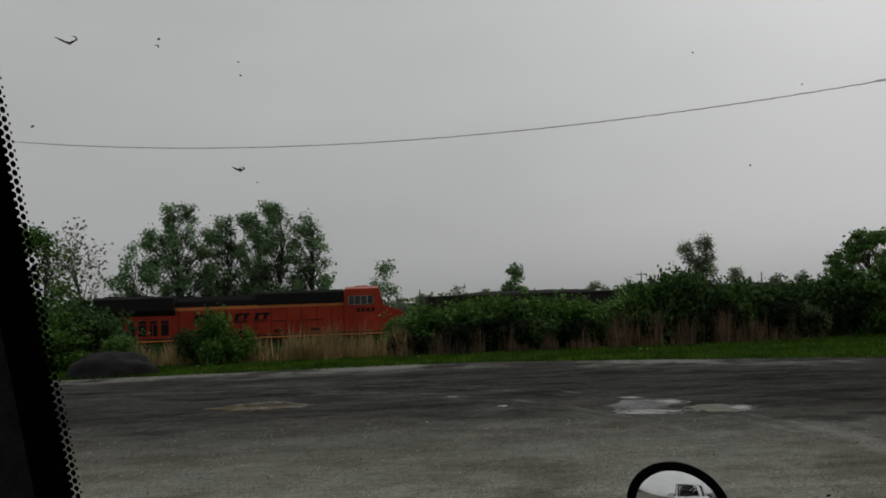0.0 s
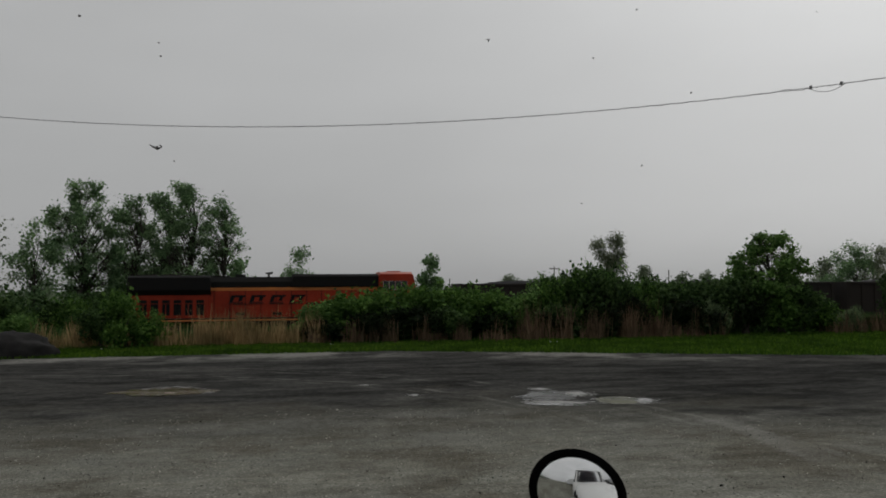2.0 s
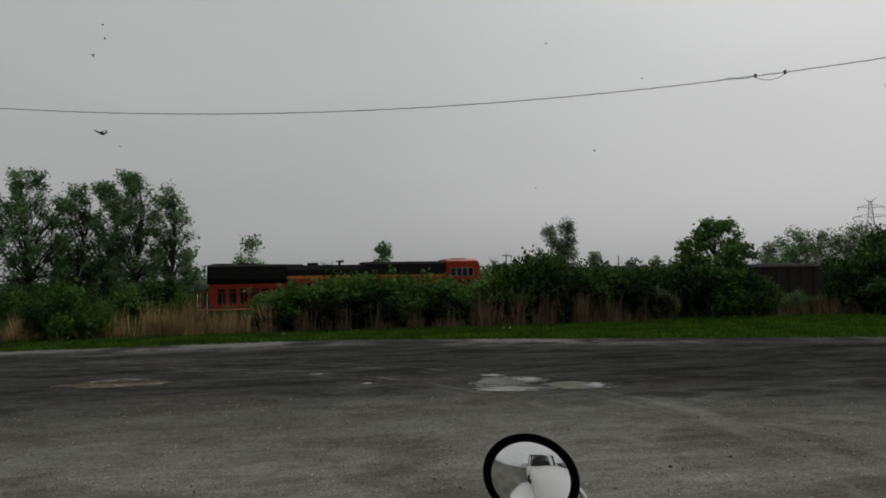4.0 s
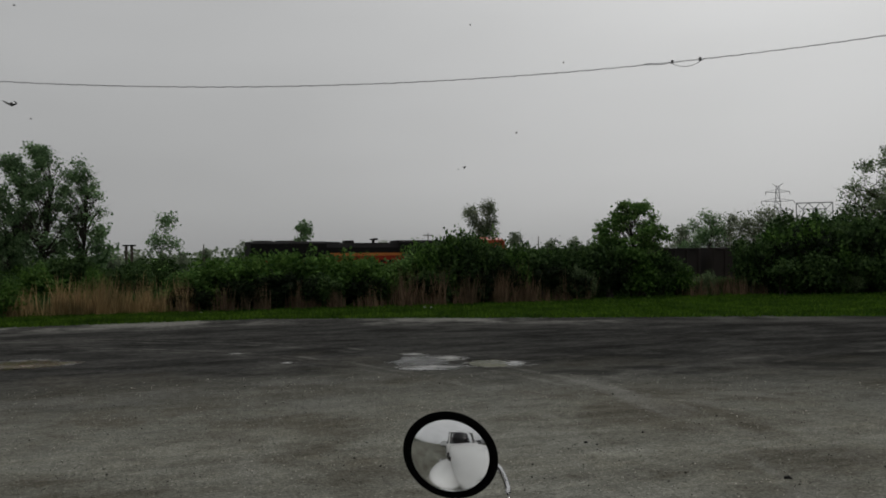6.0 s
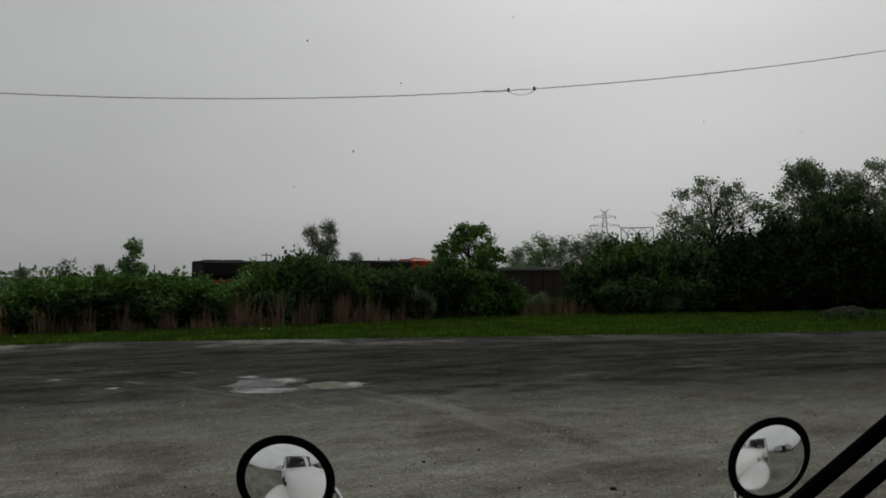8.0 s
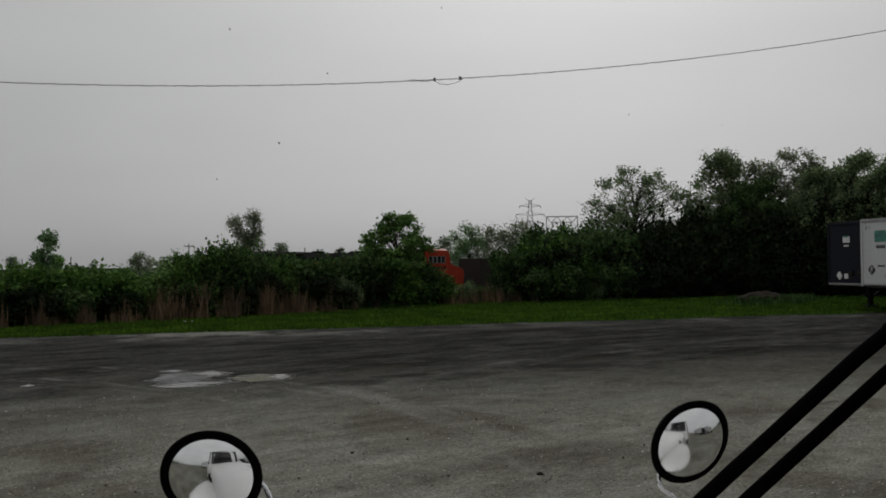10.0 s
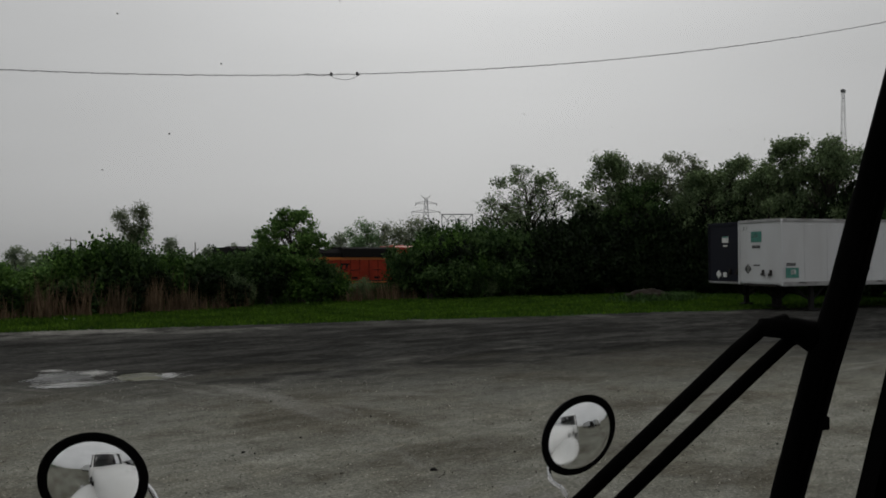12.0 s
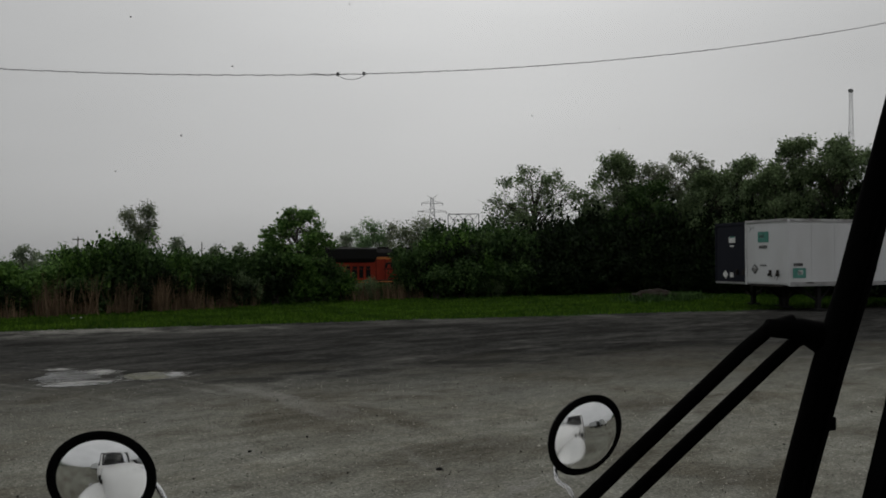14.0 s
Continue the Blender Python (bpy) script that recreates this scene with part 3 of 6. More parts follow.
def build_track():
    bm = prism([(TRACK_Y - 2.6, -1.62), (TRACK_Y - 1.6, RAIL_Z - 0.22), (TRACK_Y + 1.6, RAIL_Z - 0.22), (TRACK_Y + 2.6, -1.62)], "x", -260, 320)
    t = thing("railway_track", pose(0, TRACK_Y, RAIL_Z), "straight railway track on pale stone ballast", "railway track", kind="structure")
    part("ballast_bed", bm, "ballast", t, world=True)
    for s in (-0.72, 0.72):
        bm = prism([(s - 0.07, -0.16), (s + 0.07, -0.16), (s + 0.035, -0.05), (s + 0.035, 0), (s - 0.035, 0), (s - 0.035, -0.05)], "x", -260, 320)
        part("rail", bm, "rail", t)
    tie = finish(box(-0.11, 0.11, -1.28, 1.28, -0.24, -0.15, 0.01), "tie")
    tie.materials.append(M["tie"])
    for k in range(150):
        part("tie", tie, "tie", t, m=pose(-32 + k * 0.6, 0, 0))


build_track()
WHEELS = []        # (wheelset, its place on its vehicle, radius)


def wheelset(parent, x, r, z_axle):
    bm = bmesh.new()
    for s in (-0.76, 0.76):
        add_disc(bm, pose(0, s, 0, 90), r, 0.13, 28)
        add_disc(bm, pose(0, s * 0.94, 0, 90), r + 0.03, 0.03, 28)
        add_disc(bm, pose(0, s * 1.1, 0, 90), r * 0.45, 0.12, 16, r * 0.3)
    add_disc(bm, pose(0, 0, 0, 90), 0.09, 1.5, 12)
    ob = part("wheelset", bm, "dark_steel", parent, m=pose(x, 0, z_axle))
    WHEELS.append((ob, x, z_axle, r))
    return ob


def bogie(parent, x0, axles, r):
    half = (axles[-1] - axles[0]) / 2 + 0.55
    for s in (-1, 1):
        bm = prism([(x0 - half, 0.35), (x0 - half + 0.3, 0.3), (x0, 0.2), (x0 + half - 0.3, 0.3), (x0 + half, 0.35),
                    (x0 + half, 0.7), (x0 + 0.5, 0.86), (x0 - 0.5, 0.86), (x0 - half, 0.7)], "y", s * 1.02 - 0.09, s * 1.02 + 0.09, 0.02)
        for a in axles:
            add_box(bm, a - 0.18, a + 0.18, s * 1.05 - 0.16, s * 1.05 + 0.16, r - 0.2, r + 0.2, 0.03)
        part("bogie_frame", bm, "dark_steel", parent)
    for a in axles:
        wheelset(parent, a, r, r)


def slant_bar(x, z, w, h, lean=0.35):
    return [(x + lean * 0, z), (x + w, z), (x + w + lean * h, z + h), (x + lean * h, z + h)]


def build_loco():
    t = thing("diesel_locomotive", pose(CAB_X, TRACK_Y, RAIL_Z), "orange and black diesel freight locomotive with a yellow stripe", "locomotive")
    # underframe with walkway
    bm = box(-20.2, 2.3, -1.5, 1.5, 1.32, 1.6, 0.03)
    part("underframe", bm, "loco_black", t)
    for s in (-1.56, 1.56):
        part("sill_stripe", box(-20.1, 2.2, s - 0.03, s + 0.03, 1.40, 1.5, 0.01), "loco_yellow", t)
    # long hood: orange flanks with bevelled shoulders and door seams
    part("long_hood", box(-14.3, -2.6, -1.12, 1.12, 1.6, 3.66, 0.04), "loco_orange", t)
    for s in (-1, 1):
        part("hood_stripe", box(-14.3, -2.6, s * 1.125 - 0.014, s * 1.125 + 0.014, 3.45, 3.66, 0.004), "loco_yellow", t)
    part("hood_top", prism([(-1.125, 3.665), (1.125, 3.665), (1.125, 4.05), (0.75, 4.40), (-0.75, 4.40), (-1.125, 4.05)], "x", -14.3, -2.6, 0.02), "loco_black", t)
    part("inverter_cabinet_roof", prism([(-1.3, 3.70), (1.3, 3.70), (1.3, 4.42), (1.02, 4.58), (-1.02, 4.58), (-1.3, 4.42)], "x", -8.6, -2.6, 0.03), "loco_black", t)
    for k in range(11):
        x = -13.9 + k * 1.04
        for s in (-1, 1):
            bm = box(x, x + 0.035, s * 1.125 - 0.022, s * 1.125 + 0.022, 1.64, 3.44)
            part("door_seam", bm, "loco_black", t)
    for k in range(4):
        x = -12.6 + k * 2.5
        for s in (-1, 1):
            part("latch_rail", box(x, x + 0.9, s * 1.13 - 0.025, s * 1.13 + 0.025, 2.5, 2.56, 0.005), "loco_black", t)
            part("hood_vent", box(x + 0.15, x + 0.75, s * 1.13 - 0.02, s * 1.13 + 0.02, 1.75, 1.95, 0.005), "loco_black", t)
    # painted emblem kept as slanted plain blocks
    for s in (-1, 1):
        for i in range(4):
            x = -12.95 + i * 1.36
            bm = prism(slant_bar(x, 2.52, 0.95, 0.15), "y", s * 1.135 - 0.008, s * 1.135 + 0.008)
            for piece in (slant_bar(x + 0.17, 2.99, 0.95, 0.15), slant_bar(x + 0.04, 2.64, 0.26, 0.38), slant_bar(x + 0.66, 2.72, 0.24, 0.3)):
                b2 = prism(piece, "y", s * 1.135 - 0.007, s * 1.135 + 0.007)
                me = finish(b2, "tmp")
                bm.from_mesh(me)
                bpy.data.meshes.remove(me)
            part("painted_emblem", bm, "loco_black", t, "dark slanted painted blocks")
    # radiator end: flared black wings, orange flank with dark intake bays
    part("radiator_house", box(-19.3, -14.3, -1.14, 1.14, 1.6, 3.4, 0.04), "loco_orange", t)
    part("radiator_wing", prism([(-1.15, 3.16), (1.15, 3.16), (1.52, 3.5), (1.52, 4.36), (1.2, 4.50), (-1.2, 4.50), (-1.52, 4.36), (-1.52, 3.5)], "x", -19.45, -14.1, 0.03), "loco_black", t)
    for k in range(6):
        x = -18.75 + k * 0.74
        for s in (-1, 1):
            bm = box(x, x + 0.50, s * 1.14 - 0.03, s * 1.14 + 0.03, 1.80, 2.84, 0.01)
            part("intake_grille", bm, "loco_black", t)
            bm = bmesh.new()
            for j in range(7):
                add_box(bm, x + 0.03, x + 0.47, s * 1.165 - 0.015, s * 1.165 + 0.015, 1.84 + j * 0.14, 1.88 + j * 0.14)
            part("grille_louvre", bm, "loco_black", t)
    for x in (-18.4, -16.8):
        bm = bmesh.new()
        add_disc(bm, pose(x, 0, 4.54), 0.7, 0.08, 28)
        part("radiator_fan", bm, "dark_steel", t)
    part("exhaust_stack", box(-12.5, -11.8, -0.4, 0.4, 4.38, 4.58, 0.04), "loco_black", t)
    part("dynamic_brake_hatch", box(-14.0, -12.9, -0.7, 0.7, 4.38, 4.48, 0.04), "loco_black", t)
    bm = box(-10.3, -10.15, -0.12, 0.12, 4.38, 4.64)
    for y in (-0.2, 0, 0.2):
        add_tube(bm, [(-10.45, y, 4.66), (-9.95, y, 4.68)], [0.04, 0.09], 10)
    part("air_horn", bm, "dark_steel", t)
    # cab with slanted windscreen and low nose
    body = prism([(-2.6, 1.6), (1.45, 1.6), (1.5, 2.80), (1.3, 3.0), (0.12, 3.36), (-0.12, 4.48), (-0.28, 4.58), (-2.5, 4.58), (-2.6, 4.5)], "y", -1.5, 1.5, 0.05)
    part("cab", body, "loco_orange", t, "orange cab with a short slanted nose")
    part("cab_roof", prism([(-1.46, 4.56), (1.46, 4.56), (0.9, 4.72), (-0.9, 4.72)], "x", -2.5, -0.2, 0.02), "loco_roof", t)
    part("cab_roof_vent", box(-1.8, -0.9, -0.5, 0.5, 4.71, 4.80, 0.03), "loco_roof", t)
    for s in (-1, 1):
        for i, (x0, w) in enumerate(((-2.28, 0.36), (-1.84, 0.36), (-1.40, 0.36), (-0.96, 0.36))):
            win = part("window", box(x0, x0 + w, s * 1.505 - 0.02, s * 1.505 + 0.02, 3.48, 4.06, 0.01), "dark_glass", t)
            # thin pale frames also stand in for sky showing through the cab
            bm = bmesh.new()
            for a in ((x0 - 0.022, x0, 3.46, 4.08), (x0 + w, x0 + w + 0.022, 3.46, 4.08), (x0, x0 + w, 3.46, 3.48), (x0, x0 + w, 4.06, 4.08)):
                add_box(bm, a[0], a[1], s * 1.51 - 0.03, s * 1.51 + 0.03, a[2], a[3])
            part("window_frame", bm, "aluminium", win)
        bm = bmesh.new()
        for i in range(4):
            add_box(bm, -1.75 + i * 0.34, -1.52 + i * 0.34, s * 1.515 - 0.01, s * 1.515 + 0.01, 2.95, 3.22)
        part("number_bars", bm, "loco_black", t)
    for y in (-0.65, 0.65):
        part("windscreen_pane", box(-0.02, 0.02, y - 0.45, y + 0.45, -0.38, 0.38, 0.01), "dark_glass", t, m=pose(0.02, 0, 3.92, 0, -12, 0))
    part("headlight", box(0.60, 0.72, -0.28, 0.28, 3.16, 3.32, 0.02), "chrome", t)
    part("nose_stripe", box(1.46, 1.52, -1.45, 1.45, 2.2, 2.5, 0.01), "loco_yellow", t)
    # fuel tank, steps, railings, couplers
    part("fuel_tank", prism([(-1.35, 0.45), (-1.1, 0.22), (1.1, 0.22), (1.35, 0.45), (1.4, 1.32), (-1.4, 1.32)], "x", -12.2, -6.6, 0.04), "loco_black", t)
    for x in (-20.15, 2.05):
        for s in (-1, 1):
            for j in range(4):
                part("step", box(x, x + 0.5, s * 1.48 - 0.14, s * 1.48 + 0.14, 0.32 + j * 0.33, 0.36 + j * 0.33), "loco_yellow", t)
    for s in (-1, 1):
        for k in range(13):
            x = -19.9 + k * 1.45
            if x < -2.5:
                part("railing_post", tube([(x, s * 1.47, 1.58), (x, s * 1.47, 2.6)], 0.02, 6), "loco_yellow" if k in (0, 12) else "loco_orange", t)
        part("handrail", tube([(-19.9, s * 1.47, 2.6), (-2.6, s * 1.47, 2.6)], 0.02, 6), "loco_orange", t)
        for x in (-20.1, -19.45):
            part("grab_iron", tube([(x, s * 1.53, 0.7), (x, s * 1.53, 2.5)], 0.015, 8), "sticker_white", t, "white painted grab iron")
    for x, d in ((-20.2, -1), (2.3, 1)):
        part("coupler", box(min(x, x + d * 0.75), max(x, x + d * 0.75), -0.2, 0.2, 0.75, 1.05, 0.05), "dark_steel", t)
        part("pilot_plate", box(x - 0.06, x + 0.06, -1.45, 1.45, 0.25, 1.32, 0.02), "loco_black", t)
    bogie(t, -16.4, (-18.3, -16.4, -14.5), 0.53)
    bogie(t, -2.0, (-4.0, -2.0, 0.0), 0.53)
    return t


def build_coal_car(x0):
    t = thing("coal_gondola", pose(CAB_X + x0, TRACK_Y, RAIL_Z), "dark ribbed steel coal gondola heaped with coal", "rail wagon", "coal train")
    L = 15.4
    part("body", prism([(-1.5, 1.0), (-0.9, 0.6), (0.9, 0.6), (1.5, 1.0), (1.53, 3.78), (-1.53, 3.78)], "x", 0.45, L - 0.45, 0.03), "car_steel", t)
    for s in (-1, 1):
        part("top_chord", box(0.4, L - 0.4, s * 1.56 - 0.08, s * 1.56 + 0.08, 3.68, 3.84, 0.02), "car_steel", t)
        part("side_sill", box(0.3, L - 0.3, s * 1.5 - 0.07, s * 1.5 + 0.07, 1.0, 1.22, 0.02), "car_steel", t)
        for k in range(13):
            x = 0.55 + k * (L - 1.1) / 12
            part("side_rib", box(x - 0.06, x + 0.06, s * 1.56 - 0.07, s * 1.56 + 0.07, 1.15, 3.7, 0.015), "car_steel", t)
    for x in (0.42, L - 0.42):
        part("end_wall", box(x - 0.07, x + 0.07, -1.6, 1.6, 0.95, 3.86, 0.02), "car_steel", t)
        part("coupler", box(x - 0.9 if x < 1 else x, x if x < 1 else x + 0.9, -0.18, 0.18, 0.75, 1.02, 0.04), "dark_steel", t)
    bm = bmesh.new()
    nx, ny = 30, 8
    g = [[bm.verts.new((0.6 + (L - 1.2) * i / nx, -1.45 + 2.9 * j / ny,
                        3.66 + 0.36 * (1 - (2 * j / ny - 1) ** 2) * min(1.0, 4 * i / nx, 4 * (nx - i) / nx) + 0.06 * random.random())) for j in range(ny + 1)] for i in range(nx + 1)]
    for i in range(nx):
        for j in range(ny):
            bm.faces.new((g[i][j], g[i + 1][j], g[i + 1][j + 1], g[i][j + 1]))
    part("coal_heap", bm, "coal", t)
    bogie(t, 2.4, (1.5, 3.3), 0.46)
    bogie(t, L - 2.4, (L - 3.3, L - 1.5), 0.46)
    return t


loco = build_loco()
CAR_X = [2.95 + 15.85 * k for k in range(8)]
cars = [build_coal_car(x) for x in CAR_X]


# ---------------------------------------------------------------- plants
def trunk_mesh(h, r, limbs, seed, lean=0.15, fork=0.35):
    rng = random.Random(seed)
    bm = bmesh.new()
    pts, rad = [], []
    dx, dy = rng.uniform(-lean, lean), rng.uniform(-lean, lean)
    for i in range(8):
        f = i / 7
        pts.append(Vector((dx * h * f * f + rng.uniform(-.02, .02) * h * f, dy * h * f * f, h * f)))
        rad.append(r * (1.25 if i == 0 else 1.0) * (1 - 0.93 * f) + 0.006)
    add_tube(bm, pts, rad, 8)
    for (x, y, z) in limbs:
        f = min(max(fork, (z / h) - 0.28) + rng.uniform(-0.04, 0.04), 0.92)
        i = f * 7
        p = pts[int(i)].lerp(pts[min(int(i) + 1, 7)], i - int(i))
        e = Vector((x, y, z))
        mid = p.lerp(e, 0.5) + Vector((rng.uniform(-.1, .1), rng.uniform(-.1, .1), 0.12 * (e - p).length))
        r0 = r * (1 - 0.85 * f) * 0.6
        add_tube(bm, [p, mid, e], [r0, r0 * 0.6, r0 * 0.15 + 0.006], 6)
        for _ in range(3):
            q = mid.lerp(e, rng.uniform(0.0, 0.7))
            tip = q + Vector((rng.uniform(-1, 1), rng.uniform(-1, 1), rng.uniform(0.1, 1.0))) * 0.35 * (e - p).length
            add_tube(bm, [q, q.lerp(tip, 0.5) + Vector((0, 0, 0.05)), tip], [r0 * 0.4, r0 * 0.25, 0.006], 5)
    return finish(bm, "trunk", True)


def tree(name, x, y, h, lobes, leaves, size, leaf, label, category="tree", r=0.16, seed=1, cluster=14, spread=0.28, hollow=0.4, fork=0.35, z=None, group=""):
    """lobes: (x, y, z, radius, half height) in parts of the height, about the trunk's foot."""
    rng = np.random.default_rng(seed)
    zz = ground_height(x, y) if z is None else z
    t = thing(name, pose(x, y, zz - 0.05), label, category, group)
    L = [tuple(a * h for a in l) for l in lobes]
    part("trunk", trunk_mesh(h * 0.84, r, [l[:3] for l in L], seed, fork=fork), "bark", t)
    part("crown", leaf_mesh("crown", in_lobes(L, leaves, rng, hollow, cluster, spread), size, leaf, rng, up=1.5), leaf, t)
    return t


def lobes_round(rng, n, cx, z0, z1, w, clump=1.0):
    out = []
    for _ in range(n):
        f = rng.random()
        z = z0 + (z1 - z0) * f
        ww = w * math.sqrt(max(0.12, 1 - (2 * f - 0.9) ** 2))
        a = rng.uniform(0, 6.283)
        rr = ww * math.sqrt(rng.random()) * 0.9
        s = w * rng.uniform(0.28, 0.5) * clump
        out.append((cx + rr * math.cos(a), rr * math.sin(a), z, s, s * rng.uniform(0.7, 1.1)))
    return out


def at(az, d):
    return d * math.sin(radians(az)), d * math.cos(radians(az))


def bush_master(leaf, label, seed, leaves=3900, size=0.155, upright=1.0, category="bush", name="shrub", stems=7):
    """A shrub 2 m high and about 2.4 m across, on several stems."""
    rng, rp = np.random.default_rng(seed), random.Random(seed)
    t = thing(name, pose(0, -500, 0), label, category, "hedge along the lot")
    L = [(rp.uniform(-.8, .8), rp.uniform(-.6, .6), rp.uniform(0.35, 1.6) * upright, rp.uniform(.35, .6), rp.uniform(.3, .5)) for _ in range(15)]
    L += [(rp.uniform(-.5, .5), rp.uniform(-.4, .4), rp.uniform(1.4, 1.75), 0.3, 0.35) for _ in range(4)]
    L += [(rp.uniform(-.95, .95), rp.uniform(-.6, .6), rp.uniform(1.3, 2.05), 0.09, rp.uniform(0.2, 0.42)) for _ in range(16)]
    bm = bmesh.new()
    for k in range(stems):
        l = L[k]
        b = Vector((rp.uniform(-.3, .3), rp.uniform(-.25, .25), 0))
        e = Vector(l[:3]) + Vector((0, 0, 0.3))
        add_tube(bm, [b, b.lerp(e, 0.5) + Vector((0, 0, 0.15)), e], [0.035, 0.022, 0.006], 5)
    part("stems", bm, "bark", t)
    part("foliage", leaf_mesh("foliage", in_lobes(L, leaves, rng, 0.45, 11, 0.12), size, leaf, rng, up=2.5), leaf, t)
    return t


def build_hedge():
    rp = random.Random(5)
    masters = [bush_master("leaf_bush", "leafy green shrub in an overgrown hedge", 1),
               bush_master("leaf_bush", "dense green shrub in an overgrown hedge", 2),
               bush_master("leaf_deep", "dark green shrub in an overgrown hedge", 3),
               bush_master("leaf_deep", "dark tangled shrub in an overgrown hedge", 4),
               bush_master("leaf_bright", "fresh green shrub in an overgrown hedge", 6),
               bush_master("leaf_thicket_shade", "tangled thicket shrub with leaves darkened for inner shade", 7, 4600),
               bush_master("leaf_thicket_shade", "dense thicket shrub with leaves darkened for inner shade", 8, 4600),
               bush_master("leaf_mid", "mid green shrub on top of a thicket", 9, 4600, 0.105),
               bush_master("leaf_grey", "straggly pale-leaved shrub in a dark hedge", 10, 2600, 0.14)]

    def put(k, x, y, h, w, z=None):
        s = Matrix.Diagonal((w / 2.4, w / 2.4, h / 2.0, 1))
        copy_thing(masters[k], pose(x, y, ground_height(x, y) if z is None else z, 0, 0, rp.uniform(0, 360)) @ s)
    # tops of the hedge along the lot: x, height
    tops = [(2.6, 1.6), (4.0, 2.05), (5.6, 2.35), (7.3, 2.4), (9.0, 2.35), (10.7, 2.2), (12.4, 2.0), (14.3, 2.8), (15.7, 3.1), (17.3, 3.0),
            (18.9, 2.7), (20.6, 2.62), (22.3, 2.62)]
    for x, h in tops:
        k = rp.choice((0, 1, 4, 4)) if x < 13 else rp.choice((2, 3, 7))
        put(k, x, 38.3 + rp.uniform(-.3, .5), h, 3.0)
        put(rp.choice((0, 2)), x + rp.uniform(-.6, .6), 40.0, h * 0.93, 3.0)
        # foot shrubs put the shade low in the hedge into leaf colour
        put(rp.choice((5, 3, 6)), x + rp.uniform(-.8, .8), 37.3, h * 0.6, 2.3)
    for k, x, y, h, w in ((0, 14.9, 37.9, 3.15, 2.4), (4, 16.2, 38.3, 3.0, 1.9), (0, 13.6, 38.2, 2.7, 2.2), (8, 21.2, 37.0, 1.7, 1.5), (8, 20.6, 37.3, 1.2, 1.3), (1, 18.0, 37.7, 2.5, 2.0), (8, 36.0, 34.9, 1.4, 1.8), (8, 29.0, 37.6, 1.3, 1.3)):
        put(k, x, y, h, w)
    # shrubs about the opening that shows the engine
    for x, y, h, w, k in ((-12.6, 37.5, 2.5, 3.4, 1), (-10.6, 38.2, 2.4, 3.2, 3), (-14.8, 38, 2.8, 3.6, 2), (-9.2, 36.5, 1.3, 2.0, 4), (-11.5, 36.2, 1.6, 2.6, 0),
                          (-5.4, 36.2, 2.2, 1.9, 0), (-4.5, 36.5, 1.5, 1.7, 1), (-6.2, 36.6, 1.45, 1.7, 2), (-13.5, 42, 2.9, 3.5, 2), (-17.5, 39, 3.0, 4.0, 3)):
        put(k, x, y, h, w)
    for k, x, y, h in ((2, 23.5, 38.2, 2.7), (1, 25.0, 37.6, 2.0), (2, 26.4, 38.0, 2.3), (1, 27.2, 38.2, 1.8)):
        put(k, x, y, h, 2.7)
    put(2, 32.1, 37.3, 2.9, 2.4)
    # low growth in the gap by the fresh green tree
    for x, y, h in ((27.9, 38.4, 1.5), (29.3, 39.5, 1.0), (31.2, 39.0, 0.9), (32.4, 38.0, 1.3)):
        put(3, x, y, h, 2.0)
    # tall thicket that runs on behind the trailers, shade put into its dark leaves
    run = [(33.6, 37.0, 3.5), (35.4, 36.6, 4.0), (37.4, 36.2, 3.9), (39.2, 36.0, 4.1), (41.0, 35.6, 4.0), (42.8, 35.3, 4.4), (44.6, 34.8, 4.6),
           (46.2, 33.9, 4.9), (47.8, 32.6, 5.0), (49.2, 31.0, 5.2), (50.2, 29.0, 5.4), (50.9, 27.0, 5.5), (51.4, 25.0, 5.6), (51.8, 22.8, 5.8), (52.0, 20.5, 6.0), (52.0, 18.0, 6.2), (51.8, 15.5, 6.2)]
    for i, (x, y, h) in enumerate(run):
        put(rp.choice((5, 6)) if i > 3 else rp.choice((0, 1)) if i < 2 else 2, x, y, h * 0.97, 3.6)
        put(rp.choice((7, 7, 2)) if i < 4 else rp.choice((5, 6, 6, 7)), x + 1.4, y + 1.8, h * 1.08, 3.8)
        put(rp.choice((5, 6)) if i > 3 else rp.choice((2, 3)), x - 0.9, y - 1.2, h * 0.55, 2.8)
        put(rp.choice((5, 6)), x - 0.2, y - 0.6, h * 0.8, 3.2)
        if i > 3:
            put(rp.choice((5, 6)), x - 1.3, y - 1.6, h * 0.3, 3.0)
    # undergrowth beyond the railway
    for k in range(46):
        x = -44 + k * 3.0 + rp.uniform(-1, 1)
        put(rp.choice((1, 2, 3, 7)), x, 66.5 + rp.uniform(-0.5, 2), rp.uniform(2.3, 3.4) if x < 4 else rp.uniform(1.4, 2.6), rp.uniform(3.2, 4.6))
        if x < 12:
            put(rp.choice((1, 2, 7)), x + 1.5, 71.5 + rp.uniform(-1, 2), rp.uniform(2.6, 4.0), rp.uniform(3.8, 5.0))
    for m in masters:
        for o in (*m.children_recursive, m):
            bpy.data.objects.remove(o)


build_hedge()
rp = random.Random(11)
ROUND = lambda n, z0, z1, w, clump=1.0: lobes_round(rp, n, 0.0, z0, z1, w, clump)

